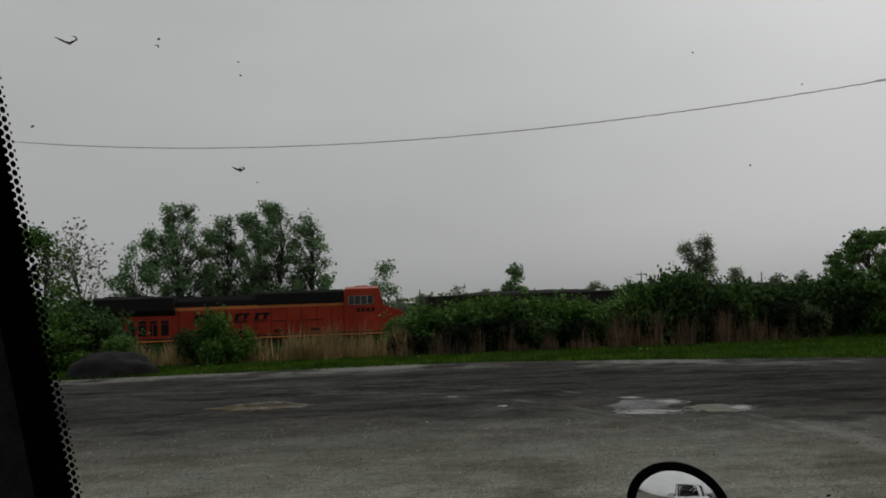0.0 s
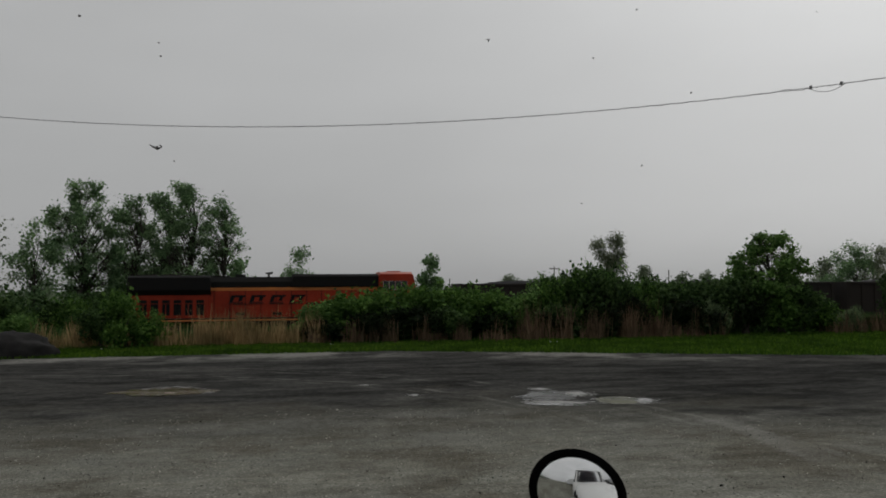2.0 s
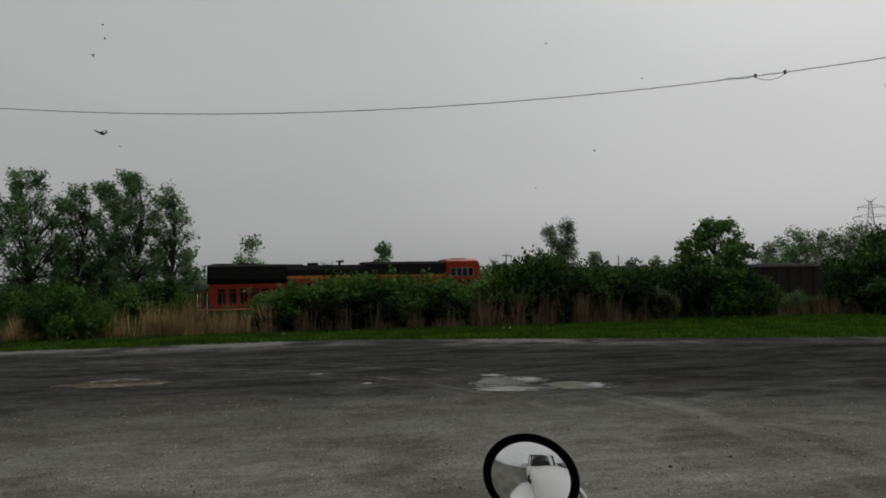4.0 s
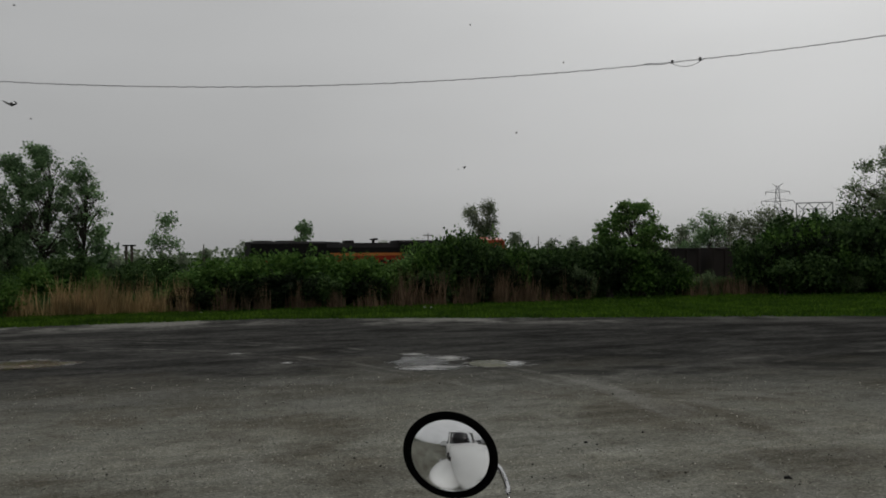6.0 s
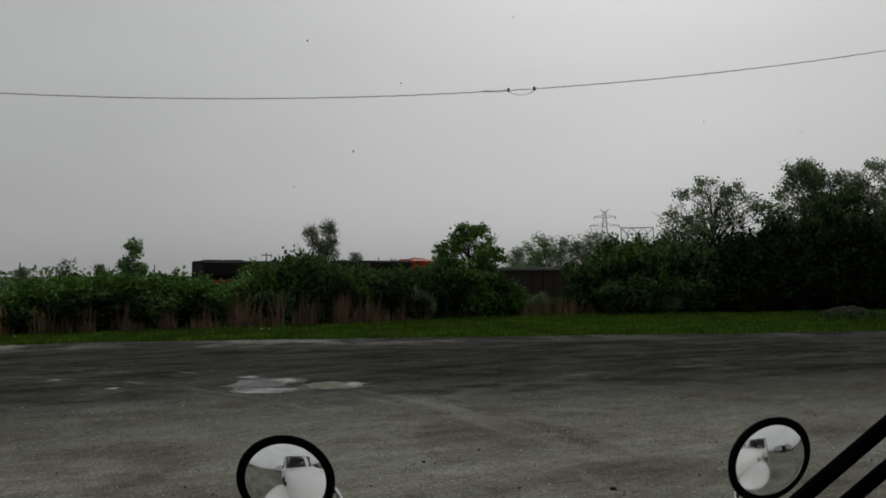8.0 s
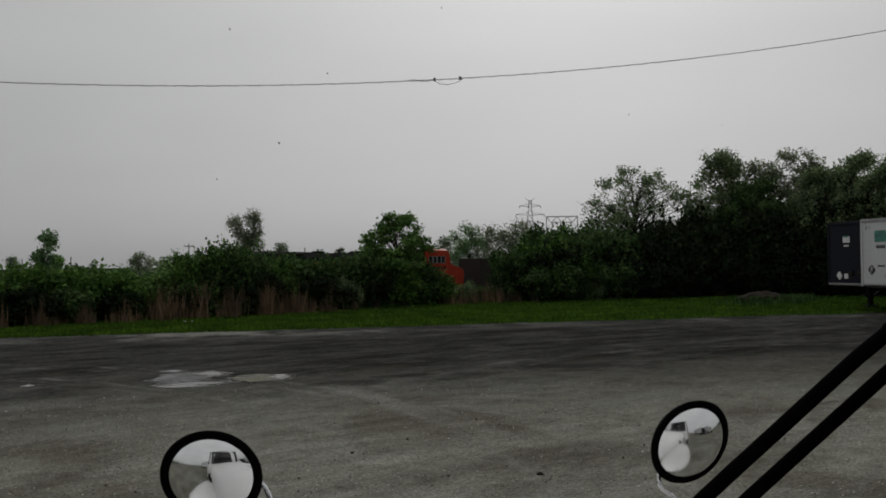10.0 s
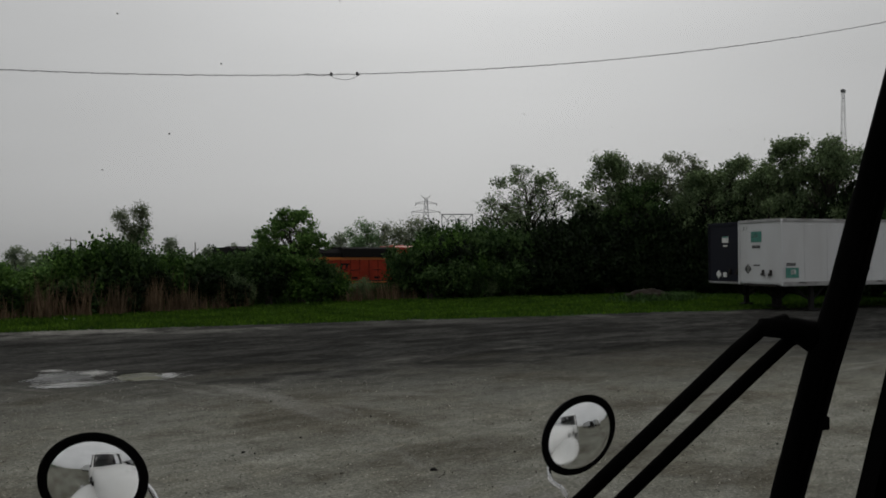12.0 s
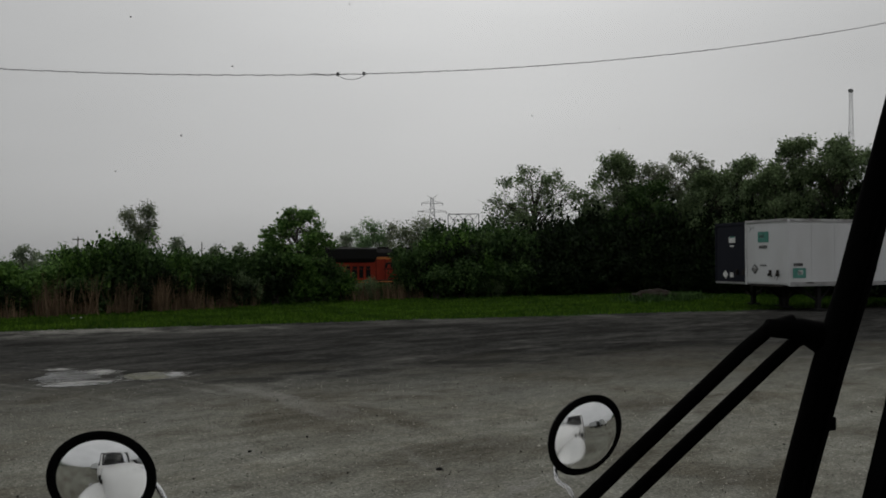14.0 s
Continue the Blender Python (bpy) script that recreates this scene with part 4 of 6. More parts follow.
def domed(n, z0, w, flat):
    """Flat leaf pads under a dome, in parts of the height."""
    out = []
    for k in range(n):
        f = (k + rp.random()) / n
        half = w * math.sqrt(max(0.05, 1 - (1.15 * f - 0.2) ** 2))
        a, r = rp.uniform(0, 6.283), half * rp.random() ** 0.4
        p = w * rp.uniform(0.13, 0.25)
        out.append((r * math.cos(a), r * math.sin(a), z0 + (0.97 - z0) * f * (1 - 0.22 * (r / w) ** 2), p, p * flat))
    return out


# fresh green tree standing in the hedge, its lower sprays longer towards the west
tree("tree", 25.4, 38.6, 5.15, [(x - 0.16 * (1 - z), y, z, a, b) for x, y, z, a, b in domed(120, 0.22, 0.40, 0.5)], 12500, 0.155, "leaf_bright", "fresh green spreading small tree in the hedge", seed=3, r=0.10, cluster=10, spread=0.09, hollow=0.1, fork=0.25)
# cottonwoods beyond the railway
for az, d, h, w, n, k, lab in ((-10.6, 78, 13.3, 0.235, 21000, 21, "tall dense dark green cottonwood tree"), (-8.0, 79, 12.5, 0.165, 11500, 22, "airy cottonwood tree with open crown"),
                               (-6.3, 80, 12.6, 0.16, 11500, 20, "airy cottonwood tree with open crown"), (-4.7, 78, 13.4, 0.185, 15500, 23, "tall cottonwood tree with open clumped crown"),
                               (-2.4, 79, 12.4, 0.155, 8500, 24, "slender cottonwood tree with open crown")):
    x, y = at(az, d)
    tree("cottonwood", x, y, h, ROUND(120, 0.12, 0.97, w * 1.25, 0.25), int(n * 0.8), 0.21, "leaf_poplar", lab, seed=k, r=0.17, cluster=16, spread=0.24, hollow=0.1)
x, y = at(-1.4, 77)
tree("young_cottonwood", x, y, 6.6, ROUND(7, 0.55, 0.93, 0.16), 800, 0.36, "leaf_poplar", "young cottonwood tree with a small crown", seed=25, r=0.08, spread=0.28)
x, y = at(-13.6, 74)
tree("young_cottonwood", x, y, 9.6, ROUND(34, 0.15, 0.96, 0.24, 0.5), 4200, 0.25, "leaf_poplar", "mid-height leafy cottonwood tree", seed=26, r=0.12)
x, y = at(-18.7, 66)
tree("cottonwood", x, y, 10.2, ROUND(44, 0.22, 0.95, 0.25, 0.6), 5200, 0.24, "leaf_bush", "leafy green tree beside a bare one", seed=27, r=0.15)
x, y = at(-16.2, 68)
tree("half_bare_tree", x, y, 10.6, ROUND(16, 0.40, 0.95, 0.22), 900, 0.26, "leaf_pale", "half-bare tree with pale spring leaves", seed=28, r=0.14, cluster=5, spread=0.3)
x, y = at(-22.5, 66)
tree("cottonwood", x, y, 10.5, ROUND(44, 0.22, 0.95, 0.25, 0.6), 5200, 0.24, "leaf_bush", "leafy green tree by the railway", seed=29, r=0.15)
x, y = at(2.6, 74)
tree("sapling", x, y, 7.5, ROUND(16, 0.35, 0.95, 0.20, 0.7), 1000, 0.23, "leaf_poplar", "thin sapling with sparse leaves", "tree", seed=31, r=0.06, cluster=7, spread=0.25)
x, y = at(11.3, 80)
tree("small_tree", x, y, 7.3, [(0.02, 0, 0.84, 0.11, 0.13), (-0.07, 0, 0.66, 0.11, 0.09), (0.08, 0, 0.6, 0.10, 0.09), (-0.02, 0, 0.5, 0.15, 0.1)], 2200, 0.30, "leaf_poplar", "small dark tree beyond the railway", seed=32, r=0.08, spread=0.15, hollow=0.1)
x, y = at(23.2, 82)
tree("half_bare_tree", x, y, 9.3, [(-0.11, 0.02, 0.84, 0.075, 0.07), (-0.07, 0, 0.74, 0.06, 0.06), (0.085, 0, 0.88, 0.075, 0.09), (0.11, 0.02, 0.74, 0.06, 0.08), (0.0, 0, 0.7, 0.07, 0.06),
     (0.03, 0.03, 0.62, 0.07, 0.08), (0.1, -0.02, 0.62, 0.06, 0.07), (-0.03, 0, 0.56, 0.07, 0.06)], 6200, 0.16, "leaf_pale", "half-bare grey tree in early leaf", seed=33, r=0.12, cluster=9, spread=0.24, hollow=0.2, fork=0.3)
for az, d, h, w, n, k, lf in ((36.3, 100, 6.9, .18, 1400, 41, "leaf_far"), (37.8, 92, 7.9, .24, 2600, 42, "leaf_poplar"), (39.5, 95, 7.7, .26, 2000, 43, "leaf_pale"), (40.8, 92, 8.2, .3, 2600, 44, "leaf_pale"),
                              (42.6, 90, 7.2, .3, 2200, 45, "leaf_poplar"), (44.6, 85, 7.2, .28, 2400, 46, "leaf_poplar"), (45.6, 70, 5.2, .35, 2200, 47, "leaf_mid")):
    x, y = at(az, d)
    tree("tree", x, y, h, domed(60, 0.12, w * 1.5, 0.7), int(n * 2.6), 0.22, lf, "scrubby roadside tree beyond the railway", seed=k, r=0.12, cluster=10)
# big trees over the thicket: bearing, distance, height, half width, leaves, seed, leaf, fork
for az, d, h, w, n, k, lf, fork in ((49.1, 62, 9.1, .36, 10500, 51, "leaf_grey", 0.2), (54.4, 62, 9.7, .27, 17000, 52, "leaf_grey", 0.3), (57.0, 64, 9.4, .24, 9000, 53, "leaf_pale", 0.3),
                                    (58.9, 63, 10.0, .24, 9500, 54, "leaf_pale", 0.3), (62.4, 62, 9.4, .25, 19000, 55, "leaf_grey", 0.3), (65.5, 58, 9.7, .25, 21000, 56, "leaf_grey", 0.3), (68.0, 57, 9.5, .33, 26000, 57, "leaf_grey", 0.3),
                                    (60.4, 59, 7.9, .34, 17000, 58, "leaf_grey", 0.3), (56.4, 60, 7.4, .36, 17000, 59, "leaf_deep", 0.3), (72.5, 56, 9.2, .32, 20000, 60, "leaf_deep", 0.3), (64.2, 57, 8.0, .34, 17000, 61, "leaf_grey", 0.3)):
    x, y = at(az, d)
    airy = lf == "leaf_pale" or k == 51
    tree("tree", x, y, h, domed(95, 0.38, w * 1.22, 0.45) if airy else ROUND(130, 0.10, 0.98, w * 1.2, 0.24), n, 0.165, lf, "thin-leaved tree over the thicket" if airy else "large tree in leaf over the thicket", seed=k, r=0.17,
         cluster=9 if airy else 13, spread=0.15 if airy else 0.22, fork=fork, hollow=0.15)
# distant trees on the far side of the yard
for az, d, h, w, k in ((7.7, 150, 7.0, .3, 71), (5.0, 150, 5.2, .3, 72), (3.6, 140, 4.8, .3, 73), (9.3, 160, 5.6, .3, 74), (13.8, 150, 4.8, .25, 75), (16.6, 150, 7.0, .32, 76), (25.6, 130, 7.4, .26, 77),
                       (27.8, 130, 6.2, .3, 78), (29.3, 130, 6.0, .3, 79), (20.5, 120, 5.6, .4, 80), (1.0, 120, 3.8, .4, 81), (-0.6, 115, 4.2, .4, 82), (19.0, 48.5, 3.6, .36, 83), (33.5, 120, 4.6, .4, 84)):
    x, y = at(az, d)
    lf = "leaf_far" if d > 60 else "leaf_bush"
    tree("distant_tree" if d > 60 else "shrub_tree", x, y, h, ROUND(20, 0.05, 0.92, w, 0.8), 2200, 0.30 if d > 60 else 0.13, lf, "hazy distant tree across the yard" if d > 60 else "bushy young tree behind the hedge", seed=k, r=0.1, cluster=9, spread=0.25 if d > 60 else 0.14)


def far_woods():
    rng = np.random.default_rng(90)
    n = 9000
    az = np.radians(rng.uniform(-45, 95, n))
    d = rng.uniform(240, 300, n)
    top = 2.2 + 1.4 * np.sin(az * 23) + 1.2 * np.sin(az * 61 + 1)
    z = -1.5 + rng.uniform(0, 1, n) * np.maximum(top + 2.2, 1.0)
    c = np.stack([d * np.sin(az), d * np.cos(az), z], 1)
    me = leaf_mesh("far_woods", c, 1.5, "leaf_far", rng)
    tagged(new("far_woods", me), "low hazy belt of woods on the horizon", "woods", kind="stuff")


far_woods()


def blades(name, xs, ys, hs, w, material, label, category, seed, lean=0.25):
    rng = np.random.default_rng(seed)
    n = len(xs)
    z = np.array([ground_height(a, b) for a, b in zip(xs, ys)])
    base = np.stack([xs, ys, z], 1)
    a = rng.uniform(0, 2 * np.pi, n)
    side = np.stack([np.cos(a), np.sin(a), np.zeros(n)], 1) * w
    tip = base + np.stack([rng.normal(size=n) * lean * hs, rng.normal(size=n) * lean * hs, hs], 1)
    mid = base * 0.45 + tip * 0.55 + np.stack([np.zeros(n), np.zeros(n), hs * 0.05], 1)
    v = np.stack([base - side, base + side, mid + side * 0.7, tip, mid - side * 0.7], 1).reshape(-1, 3)
    i = np.arange(n)[:, None] * 5
    f = np.concatenate([i + np.array([[0, 1, 2]]), i + np.array([[0, 2, 4]]), i + np.array([[4, 2, 3]])])
    tagged(new(name, mesh_np(name, v, f, material)), label, category, kind="stuff")


def build_grass():
    rng = np.random.default_rng(7)
    xs = rng.uniform(-22, 52, 90000)
    rim = 31.2 - 0.44 * np.maximum(xs - 4.5, 0)
    u = rng.uniform(0, 1, len(xs))
    ys = rim + 0.2 + u * (38.5 - rim)
    keep = ys < 60
    blades("lawn_grass", xs[keep], ys[keep], rng.uniform(0.05, 0.13, keep.sum()), 0.022, "grass", "short bright green grass strip along the lot", "grass", 8)
    # dry reeds before the opening and along the foot of the hedge
    def reeds(name, n, x0, x1, y0, y1, h0, h1, mat, label, seed, lean=0.16):
        r = np.random.default_rng(seed)
        cx = x0 + (x1 - x0) * r.beta(1.6, 1.6, max(4, n // 18))
        cx = cx + 0.35 * np.sin(cx * 4.0)
        xs = np.repeat(cx, 18) + r.normal(size=len(cx) * 18) * 0.14
        ys = np.repeat(r.uniform(y0, y1, len(cx)), 18) + r.normal(size=len(xs)) * 0.2
        hs = np.repeat(h0 + (h1 - h0) * r.uniform(0, 1, len(cx)) ** 1.6, 18) * r.uniform(0.45, 1.15, len(xs))
        blades(name, xs, ys, hs, 0.014, mat, label, "reeds", seed, lean)
    reeds("dry_reeds", 4200, -10.5, 2.6, 36.2, 38.6, 0.45, 1.3, "reed", "tall pale dry reeds in the hedge opening", 61)
    reeds("dry_reeds", 1500, -3.5, 2.4, 36.4, 37.6, 0.5, 1.75, "reed", "tall pale dry reeds in the hedge opening", 62)
    reeds("dry_stalks", 1300, 1.5, 12.0, 36.0, 36.9, 0.4, 1.3, "reed_red", "dry reddish stalks at the hedge foot", 63, 0.13)
    reeds("dry_stalks", 1900, 10.5, 21.5, 36.0, 37.0, 0.5, 2.0, "reed_red", "dry reddish stalks at the hedge foot", 64, 0.17)
    reeds("dry_stalks", 500, 27.5, 33.0, 36.5, 38.2, 0.6, 1.3, "reed_red", "dry reddish stalks in a hedge gap", 65, 0.12)
    rr = np.random.default_rng(71)
    xs, ys = rr.uniform(-25, 60, 40000), rr.uniform(38, 58, 40000)
    blades("rough_weeds", xs, ys, rr.uniform(0.25, 0.75, 40000), 0.035, "leaf_deep", "rough green weeds between hedge and railway", "weeds", 72, 0.35)
    xs, ys = rr.uniform(-40, 90, 30000), rr.uniform(65, 110, 30000)
    blades("rough_weeds", xs, ys, rr.uniform(0.4, 1.1, 30000), 0.06, "leaf_deep", "rough green weeds beyond the railway", "weeds", 73, 0.35)


build_grass()


def mound(name, x, y, rx, ry, h, material, label, seed, lumps=0.1):
    bm = bmesh.new()
    bmesh.ops.create_icosphere(bm, subdivisions=4, radius=1.0)
    bmesh.ops.delete(bm, geom=[v for v in bm.verts if v.co.z < -0.15], context="VERTS")
    for v in bm.verts:
        n = 1 + 0.24 * noise.noise(v.co * 2.2 + Vector((seed, 0, 0))) + lumps * noise.noise(v.co * 6) + lumps * 0.5 * noise.noise(v.co * 15)
        v.co = Vector((v.co.x * rx * n, v.co.y * ry * n, max(v.co.z, -0.1) * h * n))
    solo(name, bm, material, pose(x, y, 0.0), label, "mound", smooth=True)


mound("gravel_pile", -8.7, 32.6, 1.6, 1.1, 0.85, "gravel_dark", "low pile of dark road millings on the rim", 3)
mound("earth_mound", 39.7, 26.0, 1.7, 1.1, 0.55, "brown_earth", "weedy low mound of dark brown earth", 5, 0.22)
rr = np.random.default_rng(77)
blades("mound_weeds", 40.0 + rr.normal(size=2400) * 1.3, 25.5 + rr.normal(size=2400) * 0.55, rr.uniform(0.12, 0.5, 2400), 0.035, "leaf_mid", "dark weeds growing on the low mound", "weeds", 78, 0.45)


def scatter_pebbles():
    rng = np.random.default_rng(17)
    n = 16000
    r = 3.5 + 13 * rng.uniform(0, 1, n) ** 1.1
    a = np.radians(rng.uniform(-32, 82, n))
    s = rng.uniform(0.004, 0.012, n) * (1 + (rng.uniform(0, 1, n) > 0.96) * 1.0)
    c = np.stack([r * np.sin(a), r * np.cos(a), np.full(n, 0.012)], 1)
    octa = np.array([[1, 0, 0], [0, 1, 0], [-1, 0, 0], [0, -1, 0], [0, 0, 0.7], [0, 0, -0.7]])
    v = (c[:, None, :] + octa[None] * s[:, None, None] * rng.uniform(0.6, 1.2, (n, 6, 1))).reshape(-1, 3)
    t = np.array([[0, 1, 4], [1, 2, 4], [2, 3, 4], [3, 0, 4], [1, 0, 5], [2, 1, 5], [3, 2, 5], [0, 3, 5]])
    f = (np.arange(n)[:, None, None] * 6 + t[None]).reshape(-1, 3)
    tagged(new("pebbles", mesh_np("pebbles", v, f, "pebble")), "loose pale pebbles scattered on the gravel lot", "pebbles", kind="stuff")


scatter_pebbles()


def litter(x, y, w, seed):
    bm = bmesh.new()
    r = random.Random(seed)
    bmesh.ops.create_grid(bm, x_segments=4, y_segments=4, size=w / 2)
    for v in bm.verts:
        v.co.z = 0.03 + r.uniform(0, 0.05)
        v.co.x += r.uniform(-.03, .03)
    bmesh.ops.solidify(bm, geom=bm.faces[:], thickness=0.006)
    solo("litter_scrap", bm, "sticker_white", pose(x, y, 0, 0, 0, seed * 37), "crumpled white scrap of litter in the grass", "litter", "scraps of litter")


for k, (x, y, w) in enumerate(((12.0, 34.2, 0.10), (12.25, 34.1, 0.07), (-6.0, 35.2, 0.12), (2.9, 35.4, 0.07))):
    litter(x, y, w, k + 1)


def clod(x, y, r, seed):
    bm = bmesh.new()
    bmesh.ops.create_icosphere(bm, subdivisions=2, radius=r)
    for v in bm.verts:
        n = 1 + 0.4 * noise.noise(v.co * 40 + Vector((seed, 0, 0)))
        v.co = Vector((v.co.x * 0.7 * n, v.co.y * 1.6 * n, max(v.co.z, -r * 0.3) * n + r * 0.25))
    solo("dirt_clod", bm, "gravel_dark", pose(x, y, 0, 0, 0, seed * 50), "small dark clod of dirt on the gravel", "clod", "clods on the gravel")


for k, (x, y, r) in enumerate(((6.28, 6.85, 0.026), (5.23, 9.06, 0.018), (6.2, 9.3, 0.018))):
    clod(x, y, r, k + 1)

# ---------------------------------------------------------------- poles, pylon, gantry, cable
def utility_pole(x, y, h, arms=1):
    z = ground_height(x, y)
    t = thing("utility_pole", pose(x, y, z), "weathered wooden utility pole with crossarm", "utility pole", "distant poles")
    part("pole", tube([(0, 0, -0.1), (0, 0, h)], [0.13, 0.08], 8), "pole_wood", t)
    for k in range(arms):
        part("crossarm", box(-0.8, 0.8, -0.05, 0.05, h - 0.5 - k * 0.8, h - 0.36 - k * 0.8, 0.01), "pole_wood", t)
    for s in ((-0.7, 0.0, 0.7) if arms else (0.0,)):
        part("insulator", tube([(s, 0, h - 0.37), (s, 0, h - 0.15)], [0.05, 0.03], 6), "galv", t)


for az, d, h in ((18.9, 130, 6.0), (19.6, 140, 7.4), (20.6, 128, 5.4), (4.9, 140, 5.8), (27.0, 140, 6.6), (12.6, 150, 5.6), (9.9, 160, 5.4)):
    x, y = at(az, d)
    utility_pole(x, y, h, 1 if h > 7 else 0)


def lattice(bm, p0, p1, w0, w1, n, r):
    """Four legs between two heights with zigzag bracing."""
    def corner(f, k):
        w = w0 + (w1 - w0) * f
        c = Vector(p0).lerp(Vector(p1), f)
        return c + Vector(((-1, 1, 1, -1)[k] * w / 2, (-1, -1, 1, 1)[k] * w / 2, 0))
    for k in range(4):
        add_tube(bm, [corner(0, k), corner(1, k)], r, 5)
        for i in range(n):
            a, b = corner(i / n, k), corner((i + 1) / n, (k + 1) % 4)
            add_tube(bm, [a, b], r * 0.6, 4)
            add_tube(bm, [corner(i / n, (k + 1) % 4), corner((i + 1) / n, k)], r * 0.6, 4)
    return bm


def build_pylon():
    x, y = at(42.1, 300)
    t = thing("transmission_pylon", pose(x, y, -1.5, 0, 0, -40), "steel lattice transmission pylon with three crossarms", "pylon")
    H = 26.0
    part("tower", lattice(bmesh.new(), (0, 0, 0), (0, 0, H - 0.6), 4.6, 0.8, 11, 0.085), "galv", t)
    for z, w in ((H - 2.9, 3.7), (H - 5.9, 5.0), (H - 9.0, 4.2)):
        bm = bmesh.new()
        for s in (-1, 1):
            add_tube(bm, [(0, -0.4, z), (s * w, 0, z + 0.2)], 0.075, 5)
            add_tube(bm, [(0, 0.4, z), (s * w, 0, z + 0.2)], 0.075, 5)
            add_tube(bm, [(0, 0, z + 1.1), (s * w, 0, z + 0.25)], 0.065, 5)
        part("crossarm", bm, "galv", t)
        for s in (-1, 1):
            part("insulator_string", tube([(s * w, 0, z + 0.2), (s * w, 0, z - 0.7)], 0.09, 6), "dark_steel", t)
    for s in (-1, 1):
        part("earth_wire_horn", tube([(0, 0, H - 1.4), (s * 1.7, 0, H + 0.2)], 0.075, 5), "galv", t)


def build_gantry():
    x, y = at(44.2, 250)
    t = thing("railway_gantry", pose(x, y, -1.5, 0, 0, -44), "steel truss gantry spanning the railway", "gantry")
    H, W = 16.8, 9.0
    for s in (-1, 1):
        # an upright and a splayed strut, braced to each other
        bm = tube([(s * W / 2, 0, 0), (s * W / 2, 0, H)], 0.13, 6)
        add_tube(bm, [(s * (W / 2 - 0.15), 0, 6.0), (s * (W / 2 - 1.9), 0, H - 1.6)], 0.12, 6)
        for k in range(6):
            f, g = k / 6, (k + 1) / 6
            add_tube(bm, [(s * W / 2, 0, 6 + (H - 7.6) * f), (s * (W / 2 - 0.15 - 1.75 * g), 0, 6 + (H - 7.6) * g)], 0.06, 4)
        part("tower_leg", bm, "galv", t)
    bm = bmesh.new()
    n = 6
    for i in range(n):
        a, b = -W / 2 + W * i / n, -W / 2 + W * (i + 1) / n
        low = i % 2 == 0
        add_tube(bm, [(a, 0, H if low else H - 1.7), (b, 0, H - 1.7 if low else H)], 0.10, 5)
    add_tube(bm, [(-W / 2, 0, H), (W / 2, 0, H)], 0.14, 5)
    add_tube(bm, [(-W / 2 + 1.5, 0, H - 1.7), (W / 2 - 1.5, 0, H - 1.7)], 0.10, 5)
    part("truss_beam", bm, "galv", t)


def build_mast():
    x, y = at(68.5, 120)
    t = thing("radio_mast", pose(x, y, 0), "tall slim steel floodlight mast", "mast")
    part("tower", lattice(bmesh.new(), (0, 0, 0), (0, 0, 23.2), 1.1, 0.3, 16, 0.015), "galv", t)
    part("head_frame", box(-0.35, 0.35, -0.2, 0.2, 23.2, 23.6, 0.05), "galv", t)
    x, y = at(64.35, 66)
    t = thing("street_lamp", pose(x, y, 0), "tall grey lamp post with a short arm", "street lamp")
    part("post", tube([(0, 0, 0), (0, 0, 9.7)], [0.11, 0.07], 8), "galv", t)
    part("lamp_head", box(-0.1, 0.75, -0.14, 0.14, 9.68, 9.86, 0.04), "dark_steel", t)
    x, y = at(0.35, 92)
    t = thing("signal_cabin_posts", pose(x, y, -1.5), "pair of dark posts with a flat cap beside the railway", "signal mast")
    for s in (-0.27, 0.27):
        part("post", box(s - 0.14, s + 0.14, -0.14, 0.14, 0, 4.9, 0.02), "pole_wood", t)
    part("cap", box(-0.65, 0.65, -0.3, 0.3, 4.9, 5.05, 0.03), "dark_steel", t)


build_pylon(), build_gantry(), build_mast()


def wire_point(x):
    return Vector((x, 20 - 0.5 * x, 5.95 + 0.0066 * (x - 4.3) ** 2))


def build_cable():
    t = thing("overhead_cable", pose(4.3, 17.85, 0), "twisted black overhead service cable sagging across the lot", "cable")
    for k in range(3):
        bm = bmesh.new()
        pts = []
        n = 1700
        for i in range(n + 1):
            x = -26 + 62 * i / n
            p = wire_point(x)
            s = x * 1.118
            a = s * 2 * math.pi / 0.42 + k * 2.094
            rad = 0.012 if k else 0.003
            pts.append(p + Vector((0.45 * math.cos(a) * rad, 0.89 * math.cos(a) * rad, math.sin(a) * rad)))
        add_tube(bm, pts, 0.0036 if k else 0.003, 4)
        part("strand", bm, "galv" if k == 2 else "cable", t, world=True)
    pts = [wire_point(10.55 + 0.62 * f) + Vector((0, 0, -0.12 * math.sin(math.pi * f))) for f in (0, .15, .3, .5, .7, .85, 1)]
    part("splice_loop", tube(pts, 0.006, 5), "cable", t, world=True)
    pts = [wire_point(10.05 + 0.5 * f) + Vector((0, 0, 0.03 * math.sin(2 * math.pi * f))) for f in (0, .2, .4, .6, .8, 1)]
    part("splice_tail", tube(pts, 0.006, 5), "cable", t, world=True)
    for x in (10.6, 11.1):
        p = wire_point(x)
        part("clamp", box(p.x - 0.022, p.x + 0.022, p.y - 0.022, p.y + 0.022, p.z - 0.03, p.z + 0.045, 0.008), "cable", t, world=True)
    for x in (-26, 36):
        p = wire_point(x)
        q = thing("utility_pole", pose(p.x, p.y, 0), "wooden service pole that carries the cable", "utility pole")
        part("pole", tube([(0, 0, 0), (0, 0, p.z + 1.0)], [0.16, 0.11], 10), "pole_wood", q)


build_cable()


